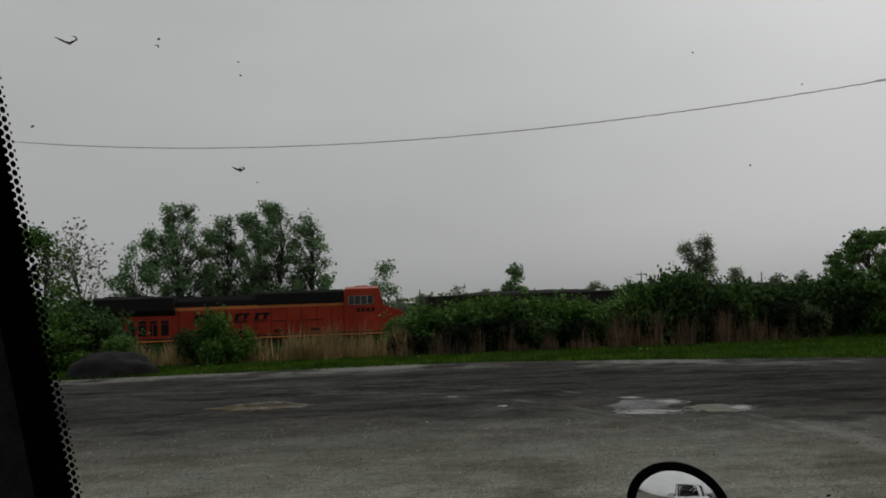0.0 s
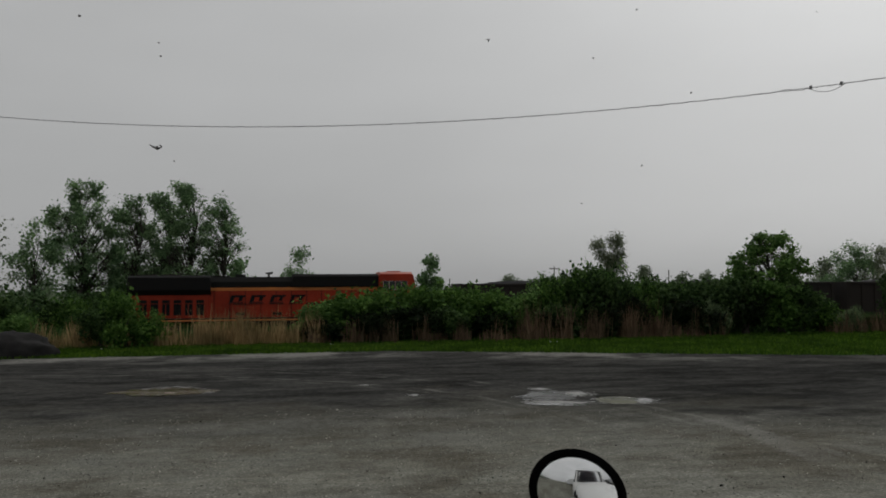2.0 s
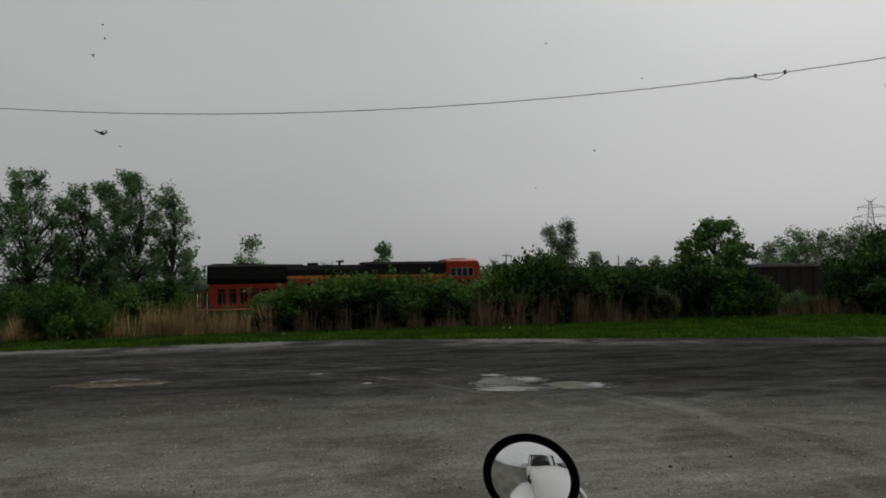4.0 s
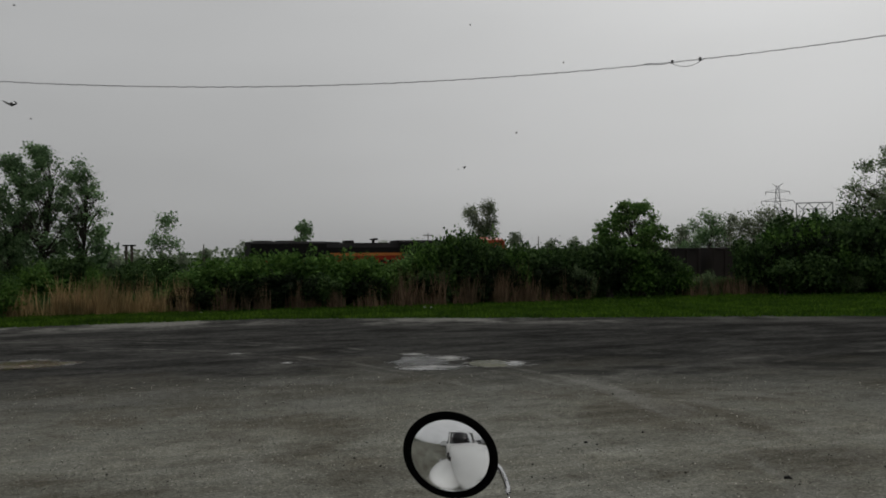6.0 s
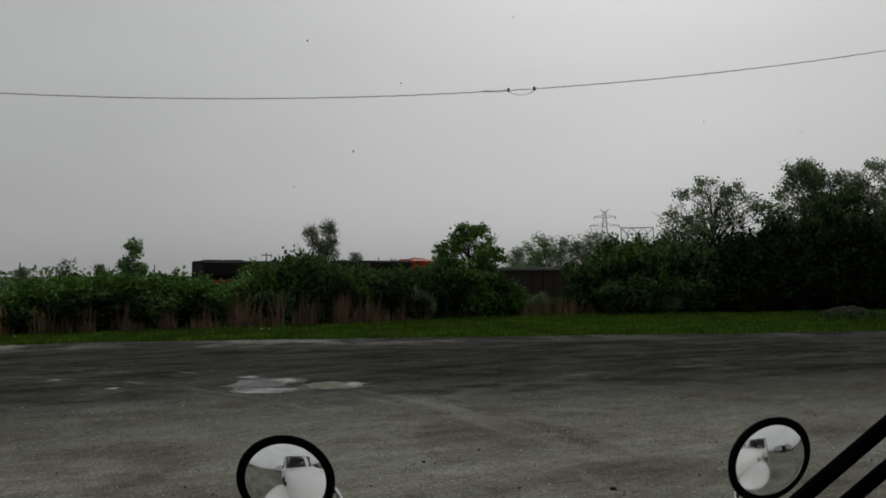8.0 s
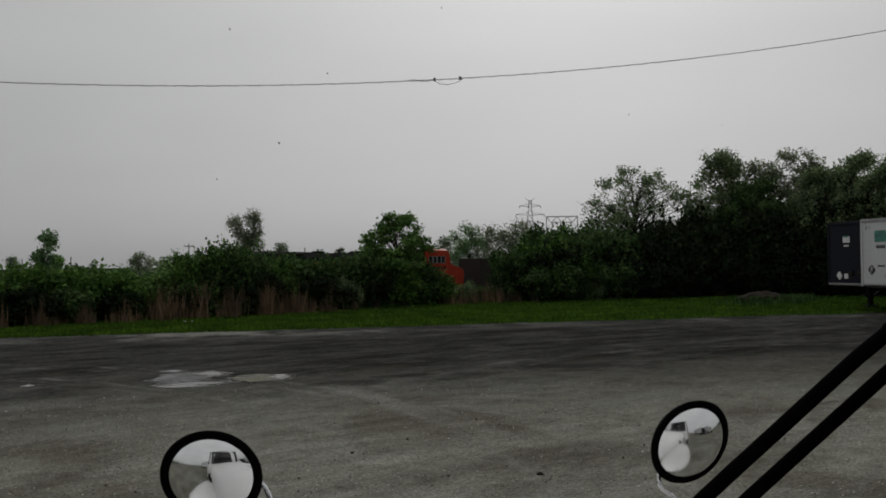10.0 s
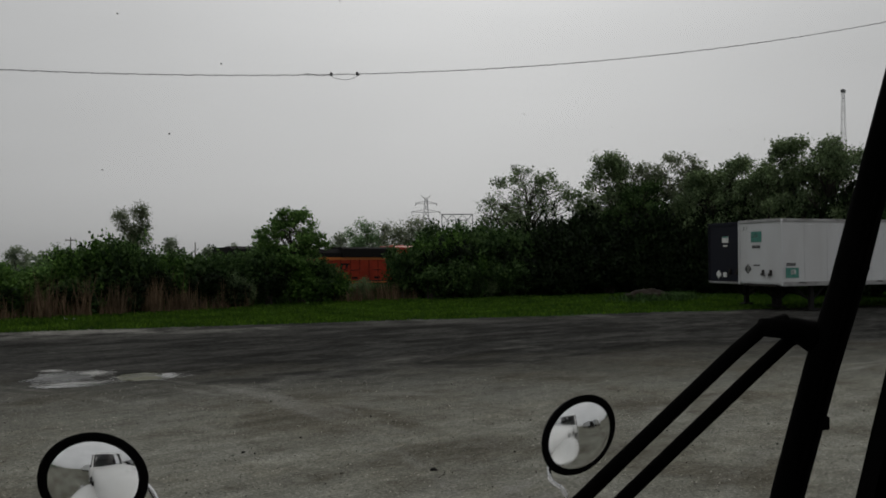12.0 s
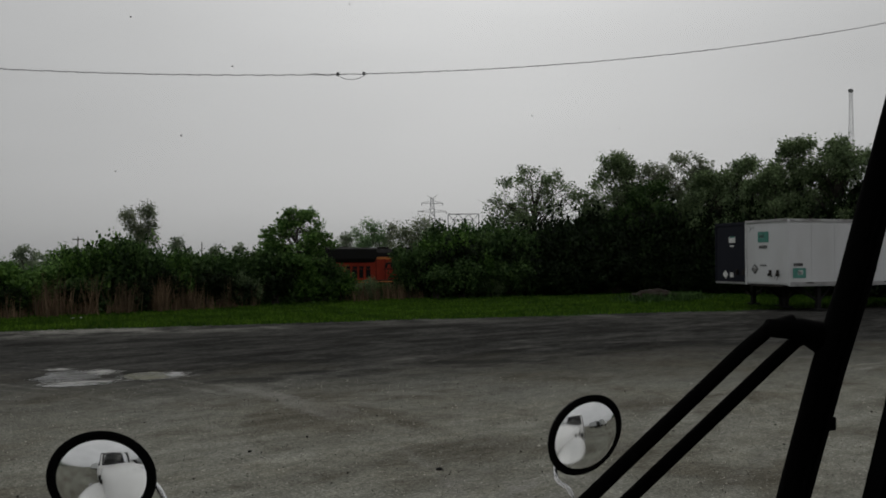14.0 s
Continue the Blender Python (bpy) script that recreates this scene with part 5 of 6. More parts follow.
# ---------------------------------------------------------------- birds
def build_bird():
    t = thing("bird", pose(0, 0, 20), "small dark bird in flight", "bird", "birds in flight")
    bm = bmesh.new()
    add_tube(bm, [(-0.10, 0, 0), (-0.07, 0, 0.004), (-0.02, 0, 0.0), (0.04, 0, 0.004), (0.07, 0, 0.012), (0.095, 0, 0.006)], [0.010, 0.014, 0.028, 0.026, 0.018, 0.004], 8)
    part("body", bm, "black_rubber", t, smooth=True)
    part("tail", prism([(-0.09, -0.012), (-0.17, -0.035), (-0.155, 0.0), (-0.17, 0.035), (-0.09, 0.012)], "z", -0.002, 0.002), "black_rubber", t)
    wings = []
    for s in (-1, 1):
        out = [(0.035, 0.0), (0.045, s * 0.09), (-0.02, s * 0.20), (-0.05, s * 0.19), (-0.035, s * 0.08), (-0.035, 0.0)]
        wings.append((part("wing", prism(out, "z", -0.002, 0.002), "black_rubber", t), s))
    return t, wings


birds = [build_bird(), build_bird()]


# ---------------------------------------------------------------- parked trailers
def build_trailer(m, paint, label, length=14.6, box_h=2.74, trim="aluminium"):
    """x along the trailer from its front wall, y across it, z up."""
    t = thing("semi_trailer", m, label, "trailer", "parked trailers")
    W = 1.3
    part("box_body", box(0, length, -W, W, 1.12, 1.12 + box_h, 0.11), paint, t)
    for s in (-1, 1):
        part("bottom_rail", box(0.02, length, s * W - 0.03, s * W + 0.03, 1.08, 1.26, 0.01), trim, t)
        part("top_rail", box(0.02, length, s * W - 0.03, s * W + 0.03, 3.76, 3.88, 0.01), trim, t)
        for k in range(7):
            x = 0.9 + k * 2.1
            part("side_marker", box(x, x + 0.35, s * (W + 0.035) - 0.01, s * (W + 0.035) + 0.01, 1.20, 1.25), "dark_steel", t)
        for k in range(1, 12):
            x = k * length / 12
            part("panel_seam", box(x - 0.02, x + 0.02, s * (W + 0.006) - 0.006, s * (W + 0.006) + 0.006, 1.28, 3.76), paint, t)
    for s in (-1, 1):
        part("front_corner_post", box(-0.035, 0.06, s * W - 0.05, s * W + 0.04, 1.10, 3.86, 0.03), paint, t)
    part("front_top_rail", box(-0.04, 0.02, -W, W, 3.76, 3.89, 0.01), trim, t)
    part("front_skid_plate", box(-0.02, 1.6, -1.0, 1.0, 1.05, 1.15, 0.01), "dark_steel", t)
    for y in (-0.72, -0.26):
        bm = box(-0.09, -0.01, y - 0.05, y + 0.05, 1.5, 1.75, 0.02)
        add_disc(bm, pose(-0.1, y, 1.55, 0, 90), 0.06, 0.08, 12)
        part("air_coupling", bm, "dark_steel", t)
    for s in (-1, 1):
        leg = part("landing_leg", box(1.75, 1.95, s * 0.95 - 0.08, s * 0.95 + 0.08, 0.12, 1.15, 0.01), "black_rubber", t)
        part("leg_foot", box(1.6, 2.1, s * 0.95 - 0.16, s * 0.95 + 0.16, 0.04, 0.12, 0.01), "black_rubber", leg)
        part("leg_brace", tube([(1.85, s * 0.95, 0.4), (0.9, s * 0.8, 1.12)], 0.05, 6), "black_rubber", t)
    for s in (-1, 1):
        part("leg_brace", tube([(1.85, s * 0.95, 0.4), (2.8, s * 0.8, 1.12)], 0.05, 6), "black_rubber", t)
    part("cross_brace", tube([(1.85, -0.95, 0.45), (1.85, 0.95, 1.05)], 0.035, 6), "dark_steel", t)
    part("bogie_slider", box(length - 3.8, length - 0.4, -0.55, 0.55, 0.75, 1.1, 0.03), "dark_steel", t)
    for x in (length - 3.0, length - 1.7):
        for s in (-1, 1):
            bm = bmesh.new()
            add_disc(bm, pose(x, s * 1.0, 0.52, 90), 0.51, 0.5, 28)
            tyre = part("tyre", bm, "black_rubber", t)
            bm = bmesh.new()
            add_disc(bm, pose(x, s * 1.24, 0.52, 90), 0.28, 0.06, 20, 0.2)
            part("rim", bm, "aluminium", tyre)
    return t


WHITE_AT, NAVY_AT = (34.76, 17.24), (36.55, 19.69)


def trailer_pose(x, y, turn):
    return pose(x, y, 0, 0, 0, turn)


white = build_trailer(trailer_pose(*WHITE_AT, -23.2), "white_trailer", "white box semi-trailer parked on its landing legs")
# decals: plain blocks, and bars for the unreadable numbers
def decal(tr, material, x, y, z, w, h, face, name="decal", turn=0.0):
    if face == "front":
        part(name, box(-0.004, 0.004, -w / 2, w / 2, -h / 2, h / 2), material, tr, m=pose(-0.012, y, z, turn, 0, 0))
    else:
        part(name, box(-w / 2, w / 2, -0.004, 0.004, -h / 2, h / 2), material, tr, m=pose(x, face * 1.311, z, 0, turn, 0))


S = -1
for y, w, h in ((0.98, 0.16, 0.30), (0.80, 0.10, 0.16), (-0.52, 0.10, 0.2), (-0.66, 0.12, 0.34), (-0.30, 0.2, 0.10)):
    decal(white, "grime", 0, y, 3.58 if y > 0 else 1.5, w, h, "front", "grime_streak")
decal(white, "sticker_teal", 0, 0.19, 3.16, 0.66, 0.46, "front")
decal(white, "sticker_white", 0, 0.25, 3.20, 0.30, 0.14, "front")
for k in range(4):
    decal(white, "sticker_black", 0, 0.0 + k * 0.13, 2.73, 0.09, 0.13, "front", "number_bar")
for k in range(3):
    decal(white, "sticker_black", 0, 0.04 + k * 0.14, 1.94, 0.11, 0.06, "front", "number_bar")
decal(white, "sticker_black", 0, 0.72, 1.78, 0.31, 0.31, "front", "placard", 45)
decal(white, "sticker_white", 0, 0.72, 1.78, 0.24, 0.24, "front", "placard_face", 45)
for k in range(5):
    decal(white, "sticker_black", 0.29 + k * 0.10, 0, 1.98, 0.07, 0.13, S, "number_bar")
decal(white, "sticker_teal", 0.55, 0, 1.63, 0.68, 0.42, S)
decal(white, "sticker_white", 0.60, 0, 1.66, 0.26, 0.20, S)
navy = build_trailer(trailer_pose(*NAVY_AT, -23.2), "navy_trailer", "dark blue box semi-trailer parked beside a white one", trim="navy_trailer")
part("front_sill", box(-0.05, 0.0, -1.28, 1.28, 1.08, 1.17, 0.01), "aluminium", navy)
decal(navy, "sticker_white", 0, 0.12, 3.10, 0.44, 0.28, "front")
decal(navy, "sticker_teal", 0, 0.12, 3.22, 0.38, 0.07, "front")
for k in range(3):
    decal(navy, "sticker_white", 0, 0.02 + k * 0.11, 2.82, 0.09, 0.07, "front", "number_bar")
decal(navy, "sticker_white", 0, 0.60, 1.50, 0.28, 0.28, "front", "placard", 45)
decal(navy, "sticker_white", 0, 0.16, 1.48, 0.24, 0.22, "front", "placard")


# ---------------------------------------------------------------- own truck
HEAD = 24.0
TRUCK = pose(0, 0, 0, 0, 0, -HEAD)
CX = 0.53


def shield(x, z):
    """The curved windscreen: how far ahead it lies at that place."""
    return 0.50 - 0.25 * (z - 2.3) + 0.34 * (1 - ((x - CX) / 0.98) ** 2)


def surface(x0, x1, z0, z1, nx, nz, fn):
    bm = bmesh.new()
    g = [[bm.verts.new((x0 + (x1 - x0) * i / nx, fn(x0 + (x1 - x0) * i / nx, z0 + (z1 - z0) * j / nz), z0 + (z1 - z0) * j / nz)) for j in range(nz + 1)] for i in range(nx + 1)]
    for i in range(nx):
        for j in range(nz):
            bm.faces.new((g[i][j], g[i + 1][j], g[i + 1][j + 1], g[i][j + 1]))
    return bm


def build_truck():
    t = thing("truck", TRUCK, "white highway tractor truck with a dark cab interior", "truck")
    glass = part("windscreen", surface(CX - 1.06, CX + 1.06, 1.72, 2.72, 24, 10, shield), "glass", t, smooth=True)
    glass.visible_shadow = False
    # black ceramic band with dots along the glass edge
    X0 = CX - 1.037
    bmx = surface(X0 + 0.012, X0 + 0.055, 1.72, 2.72, 2, 12, lambda x, z: shield(x, z) - 0.004)
    part("frit_band", bmx, "frit", glass)
    dots = bmesh.new()
    z, k = 1.74, 0
    while z < 2.70:
        for x, r in ((X0 + 0.0553, 0.0023), (X0 + 0.0580, 0.0022), (X0 + 0.0601, 0.0010)):
            zz = z + (0.00285 if abs(x - X0 - 0.0580) < 0.001 else 0)
            ring = [(x + 0.62 * r * math.cos(a * 0.628), zz + r * math.sin(a * 0.628)) for a in range(10)]
            vs = [dots.verts.new((u, shield(u, w) - 0.004, w)) for u, w in ring]
            dots.faces.new(vs)
        z += 0.0057
    part("frit_dots", dots, "frit", glass)
    # centre post of the split windscreen, its edge set to fit the camera's view
    bm = bmesh.new()
    rings = []
    for z, x0, x1, y in ((1.70, 0.775, 0.99, 0.87), (1.847, 0.817, 0.99, 0.845), (2.10, 0.838, 0.96, 0.79), (2.375, 0.852, 0.93, 0.72), (2.80, 0.87, 0.93, 0.61)):
        rings.append([bm.verts.new(c) for c in ((x0, y, z), (x1, y - 0.02, z), (x1, y + 0.03, z), (x0 + 0.01, y + 0.035, z))])
    for a, b in zip(rings, rings[1:]):
        for i in range(4):
            bm.faces.new((a[i], a[(i + 1) % 4], b[(i + 1) % 4], b[i]))
    bm.faces.new(rings[0][::-1]), bm.faces.new(rings[-1])
    part("centre_post", bm, "matte_black", t)
    # pillars: inner trim and outer white skin
    for s in (-1, 1):
        xe = CX + s * 1.0
        pts = [(z, shield(xe, z)) for z in (1.6, 1.9, 2.2, 2.5, 2.8)]
        bm = bmesh.new()
        rings = []
        for z, y in pts:
            rings.append([bm.verts.new((xe + s * a, y + b, z)) for a, b in ((0.0, -0.006), (0.012, -0.03), (0.30, -0.16), (0.30, 0.0), (0.03, -0.004))])
        for a, b in zip(rings, rings[1:]):
            for i in range(5):
                bm.faces.new((a[i], a[(i + 1) % 5], b[(i + 1) % 5], b[i]))
        part("pillar_trim", bm, "trim", t)
        bm = bmesh.new()
        add_tube(bm, [(xe + s * 0.16, y + 0.06, z) for z, y in pts], 0.055, 10)
        part("pillar_skin", bm, "white_paint", t)
    # cab shell: dark lining inside, white panels outside
    part("headliner", box(CX - 1.3, CX + 1.3, -1.6, 0.46, 2.80, 2.84, 0.01), "trim", t)
    part("cab_roof", prism([(-1.7, 2.86), (0.46, 2.86), (0.36, 2.96), (-0.2, 3.06), (-1.7, 3.1)], "x", CX - 1.3, CX + 1.3, 0.04), "white_paint", t)
    part("back_wall", box(CX - 1.29, CX + 1.29, -1.66, -1.6, 0.9, 2.84), "trim", t)
    part("back_skin", box(CX - 1.3, CX + 1.3, -1.76, -1.67, 0.8, 2.85, 0.02), "white_paint", t)
    part("cab_floor", box(CX - 1.28, CX + 1.28, -1.6, 1.0, 0.86, 0.9), "trim", t)
    for s in (-1, 1):
        x0, x1 = sorted((CX + s * 1.27, CX + s * 1.29))
        part("door_lining", box(x0, x1, -1.6, 0.75, 0.9, 1.75), "trim", t)
        part("door_lining", box(x0, x1, -1.6, -0.7, 1.75, 2.82), "trim", t)
        part("door_window", box(x0, x1, -0.7, 0.30, 1.75, 2.80), "dark_glass", t)
        x0, x1 = sorted((CX + s * 1.30, CX + s * 1.33))
        part("door_skin", box(x0, x1, -1.7, 0.9, 0.8, 1.74, 0.01), "white_paint", t)
        part("door_skin", box(x0, x1, -1.7, -0.72, 1.75, 2.85, 0.01), "white_paint", t)
    part("dashboard", prism([(0.42, 1.2), (0.55, 1.62), (0.72, 1.68), (0.95, 1.64), (1.0, 1.2)], "x", CX - 1.25, CX + 1.25, 0.02), "trim", t)
    part("cowl", box(CX - 1.2, CX + 1.2, 1.0, 1.12, 1.2, 1.80, 0.03), "white_paint", t)
    # long sloping bonnet with round wings
    bm = bmesh.new()
    rings = []
    for y, w, top, low in ((1.10, 1.06, 1.82, 0.9), (1.6, 0.94, 1.74, 0.9), (2.2, 0.76, 1.61, 0.85), (2.8, 0.60, 1.43, 0.8), (3.4, 0.53, 1.27, 0.75), (3.65, 0.48, 1.14, 0.75), (3.72, 0.4, 0.9, 0.7)):
        prof = [(-w, low), (-w * 1.0, top - 0.42), (-w * 0.96, top - 0.2), (-w * 0.8, top - 0.07), (-w * 0.4, top), (0, top + 0.015), (w * 0.4, top), (w * 0.8, top - 0.07), (w * 0.96, top - 0.2), (w, top - 0.42), (w, low)]
        rings.append([bm.verts.new((CX + a, y, b)) for a, b in prof])
    for a, b in zip(rings, rings[1:]):
        for i in range(10):
            bm.faces.new((a[i], a[i + 1], b[i + 1], b[i]))
    bm.faces.new(rings[-1]), bm.faces.new(rings[0][::-1])
    bmesh.ops.recalc_face_normals(bm, faces=bm.faces)
    part("bonnet", bm, "white_paint", t, smooth=True)
    for s in (-1, 1):
        bm = bmesh.new()
        bmesh.ops.create_uvsphere(bm, u_segments=28, v_segments=18, radius=1.0)
        for v in bm.verts:
            v.co = Vector((CX + s * 0.90 + v.co.x * 0.36, 2.35 + v.co.y * 0.80, 0.74 + max(v.co.z, -0.3) * 0.60))
        part("wing", bm, "white_paint", t, smooth=True)
        bm = bmesh.new()
        add_disc(bm, pose(CX + s * 0.96, 2.35, 0.52, 0, 90), 0.50, 0.30, 32)
        tyre = part("tyre", bm, "black_rubber", t)
        bm = bmesh.new()
        add_disc(bm, pose(CX + s * 1.12, 2.35, 0.52, 0, 90), 0.3, 0.06, 24)
        part("rim", bm, "aluminium", tyre)
        part("headlight", box(CX + s * 0.74 - 0.15, CX + s * 0.74 + 0.15, 3.05, 3.25, 0.80, 1.05, 0.04), "chrome", t)
    for s in (-1, 1):
        part("marker_lamp", box(CX + s * 1.16 - 0.03, CX + s * 1.16 + 0.03, 1.95, 2.09, 1.12, 1.2, 0.02), "chrome", t)
        part("hood_latch", box(CX + s * 0.82 - 0.03, CX + s * 0.82 + 0.03, 2.0, 2.08, 1.24, 1.40, 0.015), "black_rubber", t)
        part("bonnet_vent", box(CX + s * 0.955 - 0.02, CX + s * 0.955 + 0.02, 1.35, 1.75, 1.25, 1.40, 0.01), "black_rubber", t)
    part("bonnet_ornament", tube([(CX, 1.9, 1.66), (CX, 2.5, 1.535), (CX, 3.3, 1.305)], 0.012, 8), "chrome", t)
    part("grille", box(CX - 0.5, CX + 0.5, 3.71, 3.77, 0.6, 1.05, 0.02), "chrome", t)
    part("bumper", box(CX - 1.2, CX + 1.2, 3.62, 3.87, 0.35, 0.68, 0.05), "chrome", t)
    part("chassis", box(CX - 0.45, CX + 0.45, -5.0, 3.6, 0.6, 0.85, 0.02), "dark_steel", t)
    for y in (-3.2, -4.5):
        for s in (-1, 1):
            bm = bmesh.new()
            add_disc(bm, pose(CX + s * 0.95, y, 0.52, 0, 90), 0.52, 0.55, 28)
            part("tyre", bm, "black_rubber", t)
    return t


truck = build_truck()


def rounded(pts, n=6):
    """The same way with soft bends."""
    P = [pts[0] * 2 - pts[1], *pts, pts[-1] * 2 - pts[-2]]
    out = []
    for i in range(1, len(P) - 2):
        for k in range(n):
            f = k / n
            a, b, c, d = P[i - 1:i + 3]
            out.append(0.5 * (2 * b + (c - a) * f + (2 * a - 5 * b + 4 * c - d) * f * f + (3 * b - a - 3 * c + d) * f ** 3))
    return out + [pts[-1]]


def spot_mirror(cx, cy, cz, normal, r, arm, label):
    """A round convex mirror on a bent arm; truck space. normal: where its face looks."""
    c = Vector((cx, cy, cz))
    t = thing("hood_mirror", TRUCK @ Matrix.Translation(c), label, "mirror", "round hood mirrors")
    q = Vector(normal).to_track_quat("Z", "Y").to_matrix().to_4x4()
    bm = bmesh.new()
    R, n = r * 1.3, 18
    rings = []
    for i in range(n + 1):
        a = math.asin(r / R) * i / n
        if i == 0:
            rings.append([bm.verts.new((0, 0, 0))])
        else:
            rings.append([bm.verts.new((R * math.sin(a) * math.cos(k * 2 * math.pi / 48), R * math.sin(a) * math.sin(k * 2 * math.pi / 48), R * math.cos(a) - R)) for k in range(48)])
    for k in range(48):
        bm.faces.new((rings[0][0], rings[1][k], rings[1][(k + 1) % 48]))
        for i in range(1, n):
            bm.faces.new((rings[i][k], rings[i + 1][k], rings[i + 1][(k + 1) % 48], rings[i][(k + 1) % 48]))
    sag = R - math.sqrt(R * R - r * r)
    bmesh.ops.translate(bm, verts=bm.verts, vec=(0, 0, 0.004))
    part("mirror_face", bm, "mirror", t, smooth=True, m=q)
    # rubber rim
    bm = bmesh.new()
    prof = [(r * 0.985, -sag + 0.006), (r * 1.04, -sag + 0.012), (r * 1.12, -sag + 0.009), (r * 1.16, -sag), (r * 1.12, -sag - 0.011), (r * 0.98, -sag - 0.012)]
    loops = [[bm.verts.new((p * math.cos(k * 2 * math.pi / 48), p * math.sin(k * 2 * math.pi / 48), z)) for k in range(48)] for p, z in prof]
    for a, b in zip(loops, loops[1:] + loops[:1]):
        for k in range(48):
            bm.faces.new((a[k], a[(k + 1) % 48], b[(k + 1) % 48], b[k]))
    part("rim", bm, "matte_black", t, smooth=True, m=q)
    bm = bmesh.new()
    bmesh.ops.create_uvsphere(bm, u_segments=32, v_segments=16, radius=r * 1.1)
    bmesh.ops.delete(bm, geom=[v for v in bm.verts if v.co.z > 0.001], context="VERTS")
    for v in bm.verts:
        v.co.z = v.co.z * 0.35 - sag - 0.011
    part("shell", bm, "black_plastic", t, smooth=True, m=q)
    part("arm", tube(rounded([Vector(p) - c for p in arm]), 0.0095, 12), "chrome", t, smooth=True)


# mirror places and radii are scaled along the camera's sight lines
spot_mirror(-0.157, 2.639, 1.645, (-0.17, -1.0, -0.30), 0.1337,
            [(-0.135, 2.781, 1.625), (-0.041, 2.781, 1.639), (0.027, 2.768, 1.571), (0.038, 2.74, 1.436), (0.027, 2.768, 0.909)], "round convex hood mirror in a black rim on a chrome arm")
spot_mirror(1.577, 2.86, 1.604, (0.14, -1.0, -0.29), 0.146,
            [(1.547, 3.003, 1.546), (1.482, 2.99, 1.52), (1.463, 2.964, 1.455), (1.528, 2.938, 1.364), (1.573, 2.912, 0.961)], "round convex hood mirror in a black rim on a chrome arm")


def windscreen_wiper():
    """A double-armed wiper parked upright along the centre post; truck space. Its points follow the camera's sight
    lines to just off the glass.
    """
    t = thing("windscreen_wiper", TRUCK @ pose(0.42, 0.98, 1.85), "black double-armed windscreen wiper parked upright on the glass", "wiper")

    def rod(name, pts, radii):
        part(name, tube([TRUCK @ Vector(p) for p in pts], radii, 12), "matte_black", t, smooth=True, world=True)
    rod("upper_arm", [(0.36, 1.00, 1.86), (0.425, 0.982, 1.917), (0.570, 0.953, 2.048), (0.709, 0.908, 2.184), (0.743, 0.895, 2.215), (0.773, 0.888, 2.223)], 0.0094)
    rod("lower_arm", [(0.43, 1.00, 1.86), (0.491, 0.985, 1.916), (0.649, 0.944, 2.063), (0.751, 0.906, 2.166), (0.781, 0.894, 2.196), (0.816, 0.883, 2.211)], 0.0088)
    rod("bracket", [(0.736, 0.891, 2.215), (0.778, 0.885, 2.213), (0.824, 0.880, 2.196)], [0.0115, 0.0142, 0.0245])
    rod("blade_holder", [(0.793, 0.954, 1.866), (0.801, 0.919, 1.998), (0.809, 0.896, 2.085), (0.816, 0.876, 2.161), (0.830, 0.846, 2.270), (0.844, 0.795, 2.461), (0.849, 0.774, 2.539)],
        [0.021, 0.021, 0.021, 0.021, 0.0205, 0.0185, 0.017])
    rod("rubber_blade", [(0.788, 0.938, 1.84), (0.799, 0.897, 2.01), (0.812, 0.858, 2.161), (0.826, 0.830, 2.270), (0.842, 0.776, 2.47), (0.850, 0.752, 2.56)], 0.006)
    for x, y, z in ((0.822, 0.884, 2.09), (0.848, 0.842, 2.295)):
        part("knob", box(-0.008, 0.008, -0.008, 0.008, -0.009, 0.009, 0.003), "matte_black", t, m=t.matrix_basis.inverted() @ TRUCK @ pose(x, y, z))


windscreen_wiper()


def dead_insects():
    """Small smears of insects stuck on the windscreen, each a thing of its own."""
    spots = [(-0.4131, 2.4896, 9), (-0.3645, 2.4938, 3), (-0.3214, 2.4805, 2.2), (-0.3214, 2.4716, 2), (-0.4384, 2.435, 3), (-0.3303, 2.4077, 5), (-0.3207, 2.3988, 1.5), (0.0144, 2.5289, 2), (-0.0204, 2.49, 2), (0.058, 2.4651, 2), (0.0176, 2.4062, 2), (-0.0323, 2.3745, 1.8), (0.1602, 2.5306, 2), (0.3632, 2.4511, 2), (0.4714, 2.4444, 2), (0.6189, 2.529, 1.6), (0.6213, 2.4478, 1.5)]
    rq = random.Random(3)
    for px, pz, s in spots:
        bm = bmesh.new()
        if s >= 4:
            u = 0.0011 * s
            add_tube(bm, [(-u, 0, u * 0.45), (-u * 0.4, 0, u * 0.12), (u * 0.2, 0, -u * 0.16), (u * 0.75, 0, u * 0.05)], [0.0003, 0.0007, 0.0009, 0.0003], 6)
            add_tube(bm, [(u * 0.35, 0, u * 0.35), (u * 0.7, 0, u * 0.22), (u * 0.8, 0, -u * 0.02)], [0.0002, 0.0005, 0.0004], 6)
        for _ in range(3):
            w = 0.0004 * min(s, 3)
            bmesh.ops.create_icosphere(bm, subdivisions=1, radius=w * rq.uniform(0.35, 0.8),
                                       matrix=Matrix.Translation((rq.uniform(-1, 1) * w * 0.7, 0, rq.uniform(-0.5, 0.5) * w)) @ Matrix.Diagonal((1.3, 0.2, 1, 1)))
        solo("dead_insect", bm, "insect", TRUCK @ pose(px, shield(px, pz) + 0.001, pz), "dried insect stuck on the windscreen glass", "insect", "insects on the windscreen")


dead_insects()


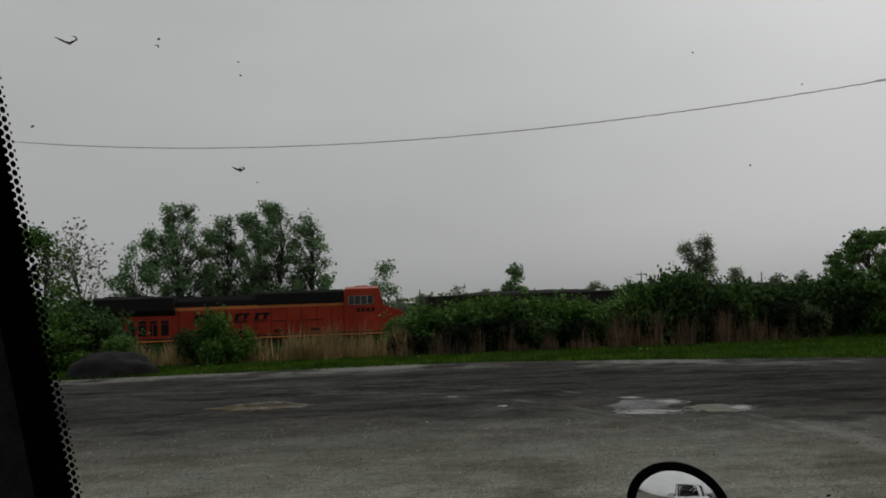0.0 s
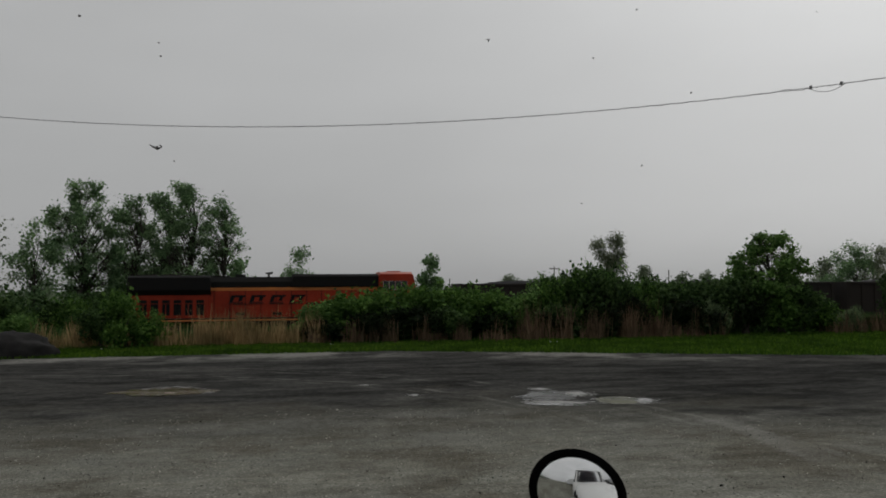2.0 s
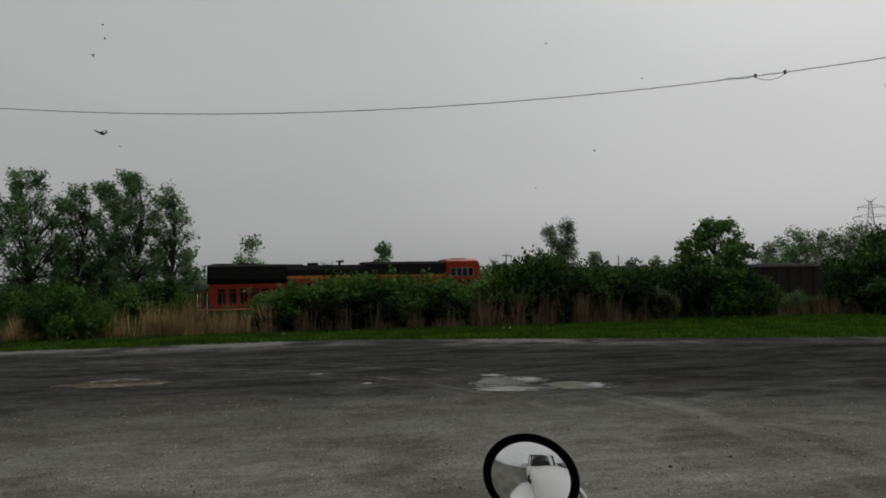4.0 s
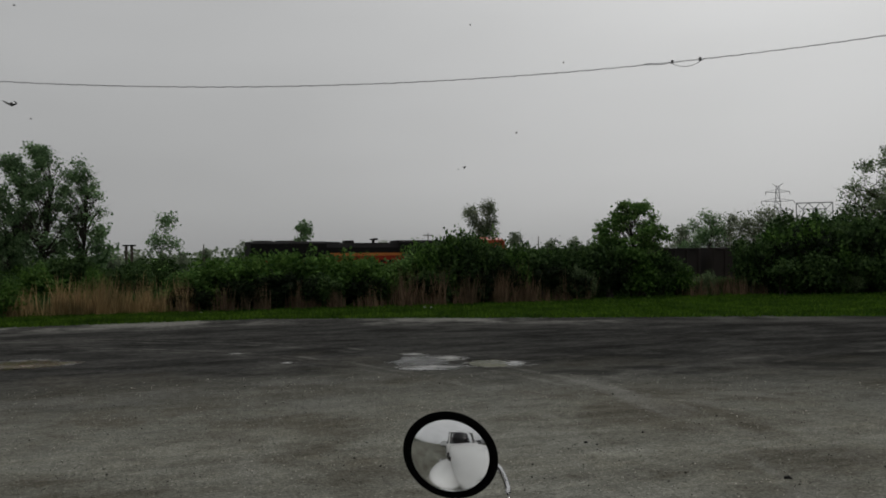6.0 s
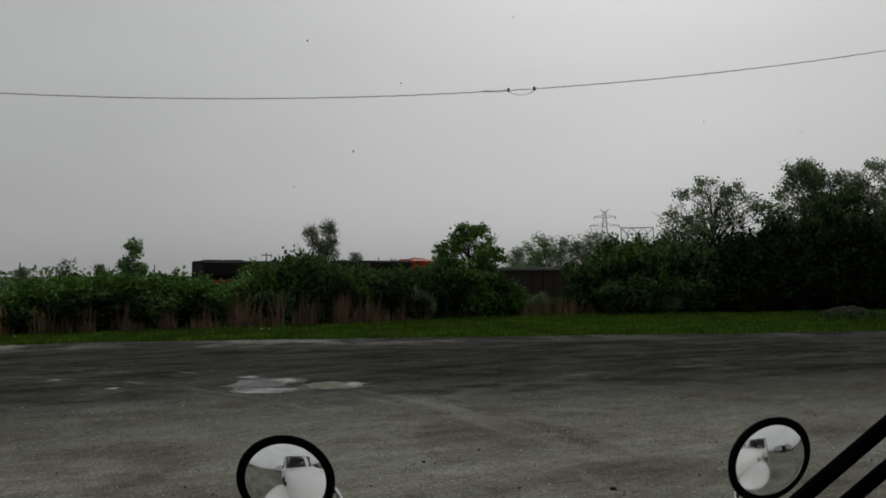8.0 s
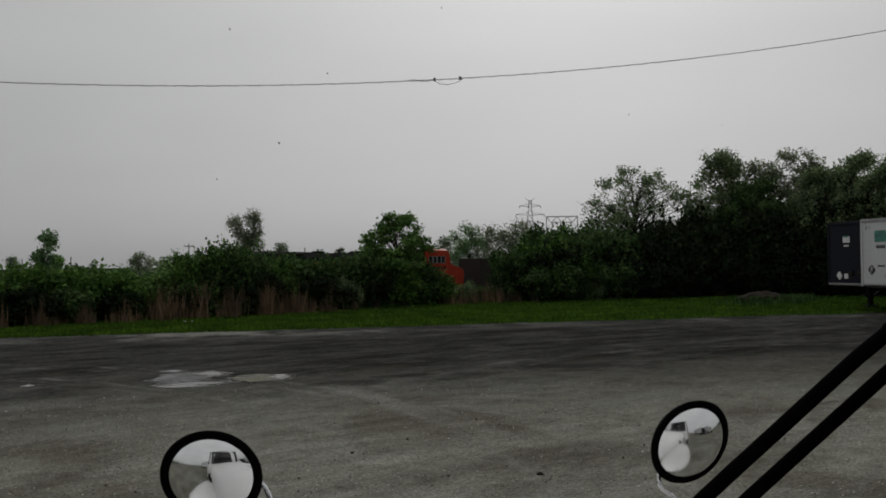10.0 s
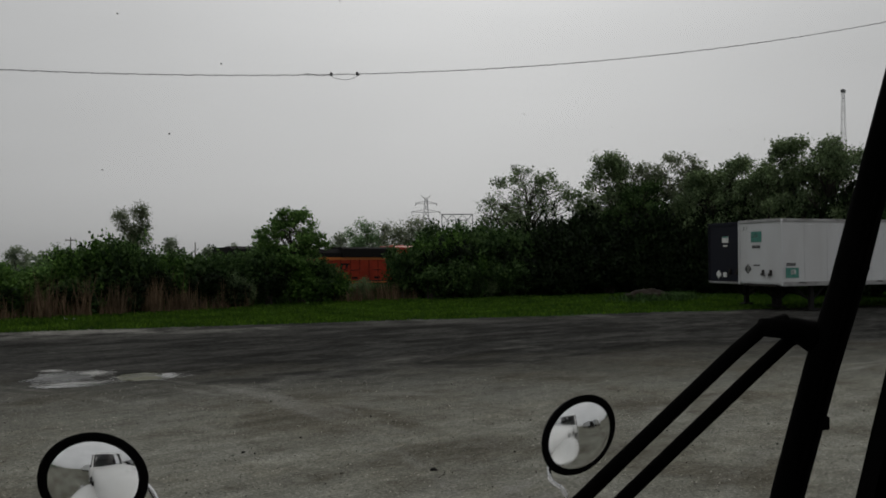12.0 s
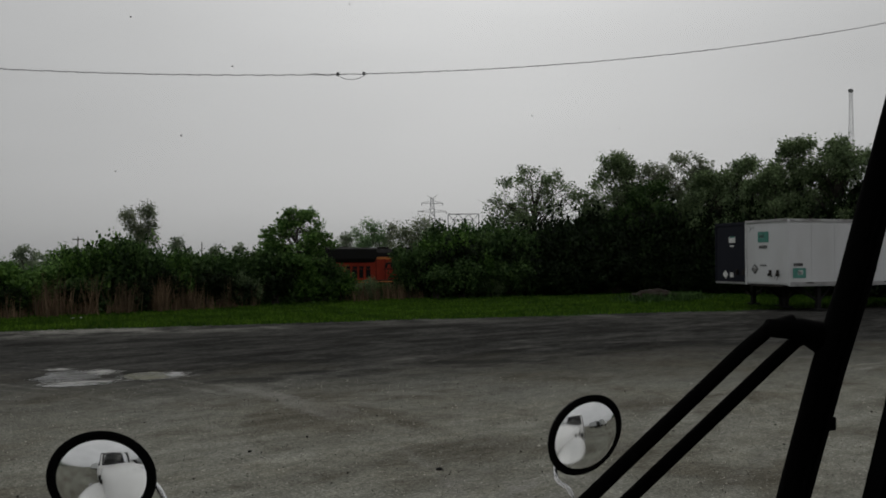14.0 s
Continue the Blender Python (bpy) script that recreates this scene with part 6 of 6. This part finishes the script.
# ---------------------------------------------------------------- behind the camera, seen in the round mirrors
def parked_tractor(m, paint, label):
    t = thing("parked_truck", m, label, "truck", "trucks parked behind")
    part("cab", prism([(-1.2, 0.9), (2.2, 0.9), (2.25, 1.7), (1.0, 1.95), (0.7, 2.85), (0.2, 3.2), (-1.2, 3.5)], "x", -1.15, 1.15, 0.08), paint, t)
    part("windscreen", box(-1.0, 1.0, -0.02, 0.02, -0.4, 0.4, 0.02), "dark_glass", t, m=pose(0, 0.9, 2.42, 18))
    part("grille", box(-0.6, 0.6, 2.2, 2.28, 0.8, 1.6, 0.03), "chrome", t)
    part("bumper", box(-1.2, 1.2, 2.1, 2.4, 0.4, 0.8, 0.05), "chrome", t)
    part("trailer_box", box(-1.3, 1.3, -15.5, -1.8, 1.1, 4.1, 0.05), "white_trailer", t)
    for y in (1.5, -2.6, -3.8, -13, -14.3):
        for s in (-1, 1):
            bm = bmesh.new()
            add_disc(bm, pose(s * 0.95, y, 0.52, 0, 90), 0.52, 0.45, 24)
            part("tyre", bm, "black_rubber", t)


parked_tractor(pose(-7.5, -9, 0, 0, 0, -70), "navy_trailer", "dark blue tractor truck with a white trailer")
parked_tractor(pose(9, -13, 0, 0, 0, -24), "loco_black", "black tractor truck with a white trailer")
parked_tractor(pose(15, -12, 0, 0, 0, -24), "white_paint", "white tractor truck with a white trailer")


# ---------------------------------------------------------------- what moves
def motions():
    times = [0.0, 0.1, 0.25] + [0.5 * k for k in range(1, 28)] + [13.75, 13.9, 14.0]
    for ob, off in [(loco, 0.0)] + list(zip(cars, CAR_X)):
        walk(ob, [(s, pose(CAB_X + off + SPEED * s, TRACK_Y, RAIL_Z)) for s in times])
    for ob, x, z, r in WHEELS:
        step = 1.2 / (SPEED / r)
        n = int(14.0 / step) + 1
        walk(ob, [(14.0 * k / n, pose(x, 0, z, 0, math.degrees(SPEED * 14.0 * k / n / r), 0)) for k in range(n + 1)])
    first = [(0.0, -8.8, 42.0, 15.2), (0.5, -3.7, 41.8, 16.0), (1.0, 1.2, 42.0, 16.6), (1.5, 5.6, 41.6, 15.9), (2.0, 11.1, 40.5, 14.7), (2.5, 16.4, 38.7, 13.1), (3.0, 20.8, 36.5, 11.7),
             (4.0, 31.0, 33.0, 11.0), (8.0, 72.0, 20.0, 14.0), (14.0, 130.0, 0.0, 22.0)]
    second = [(0.0, -46.0, 50.0, 24.0), (3.2, -13.0, 46.0, 15.5), (5.3, 7.9, 41.2, 9.1), (5.5, 10.2, 40.7, 8.3), (6.0, 15.8, 38.9, 6.6), (6.5, 21.6, 36.0, 5.5), (7.0, 25.4, 33.4, 5.0),
              (8.2, 37.0, 26.0, 6.5), (14.0, 95.0, -10.0, 20.0)]
    for (ob, wings), rows in zip(birds, (first, second)):
        walk(ob, [(s, pose(x, y, z, 0, 0, -25)) for s, x, y, z in rows])
        for wing, side in wings:
            walk(wing, [(0.1 * k, pose(0, 0, 0, side * (28 if k % 2 else -18), 0, 0)) for k in range(141)])


motions()
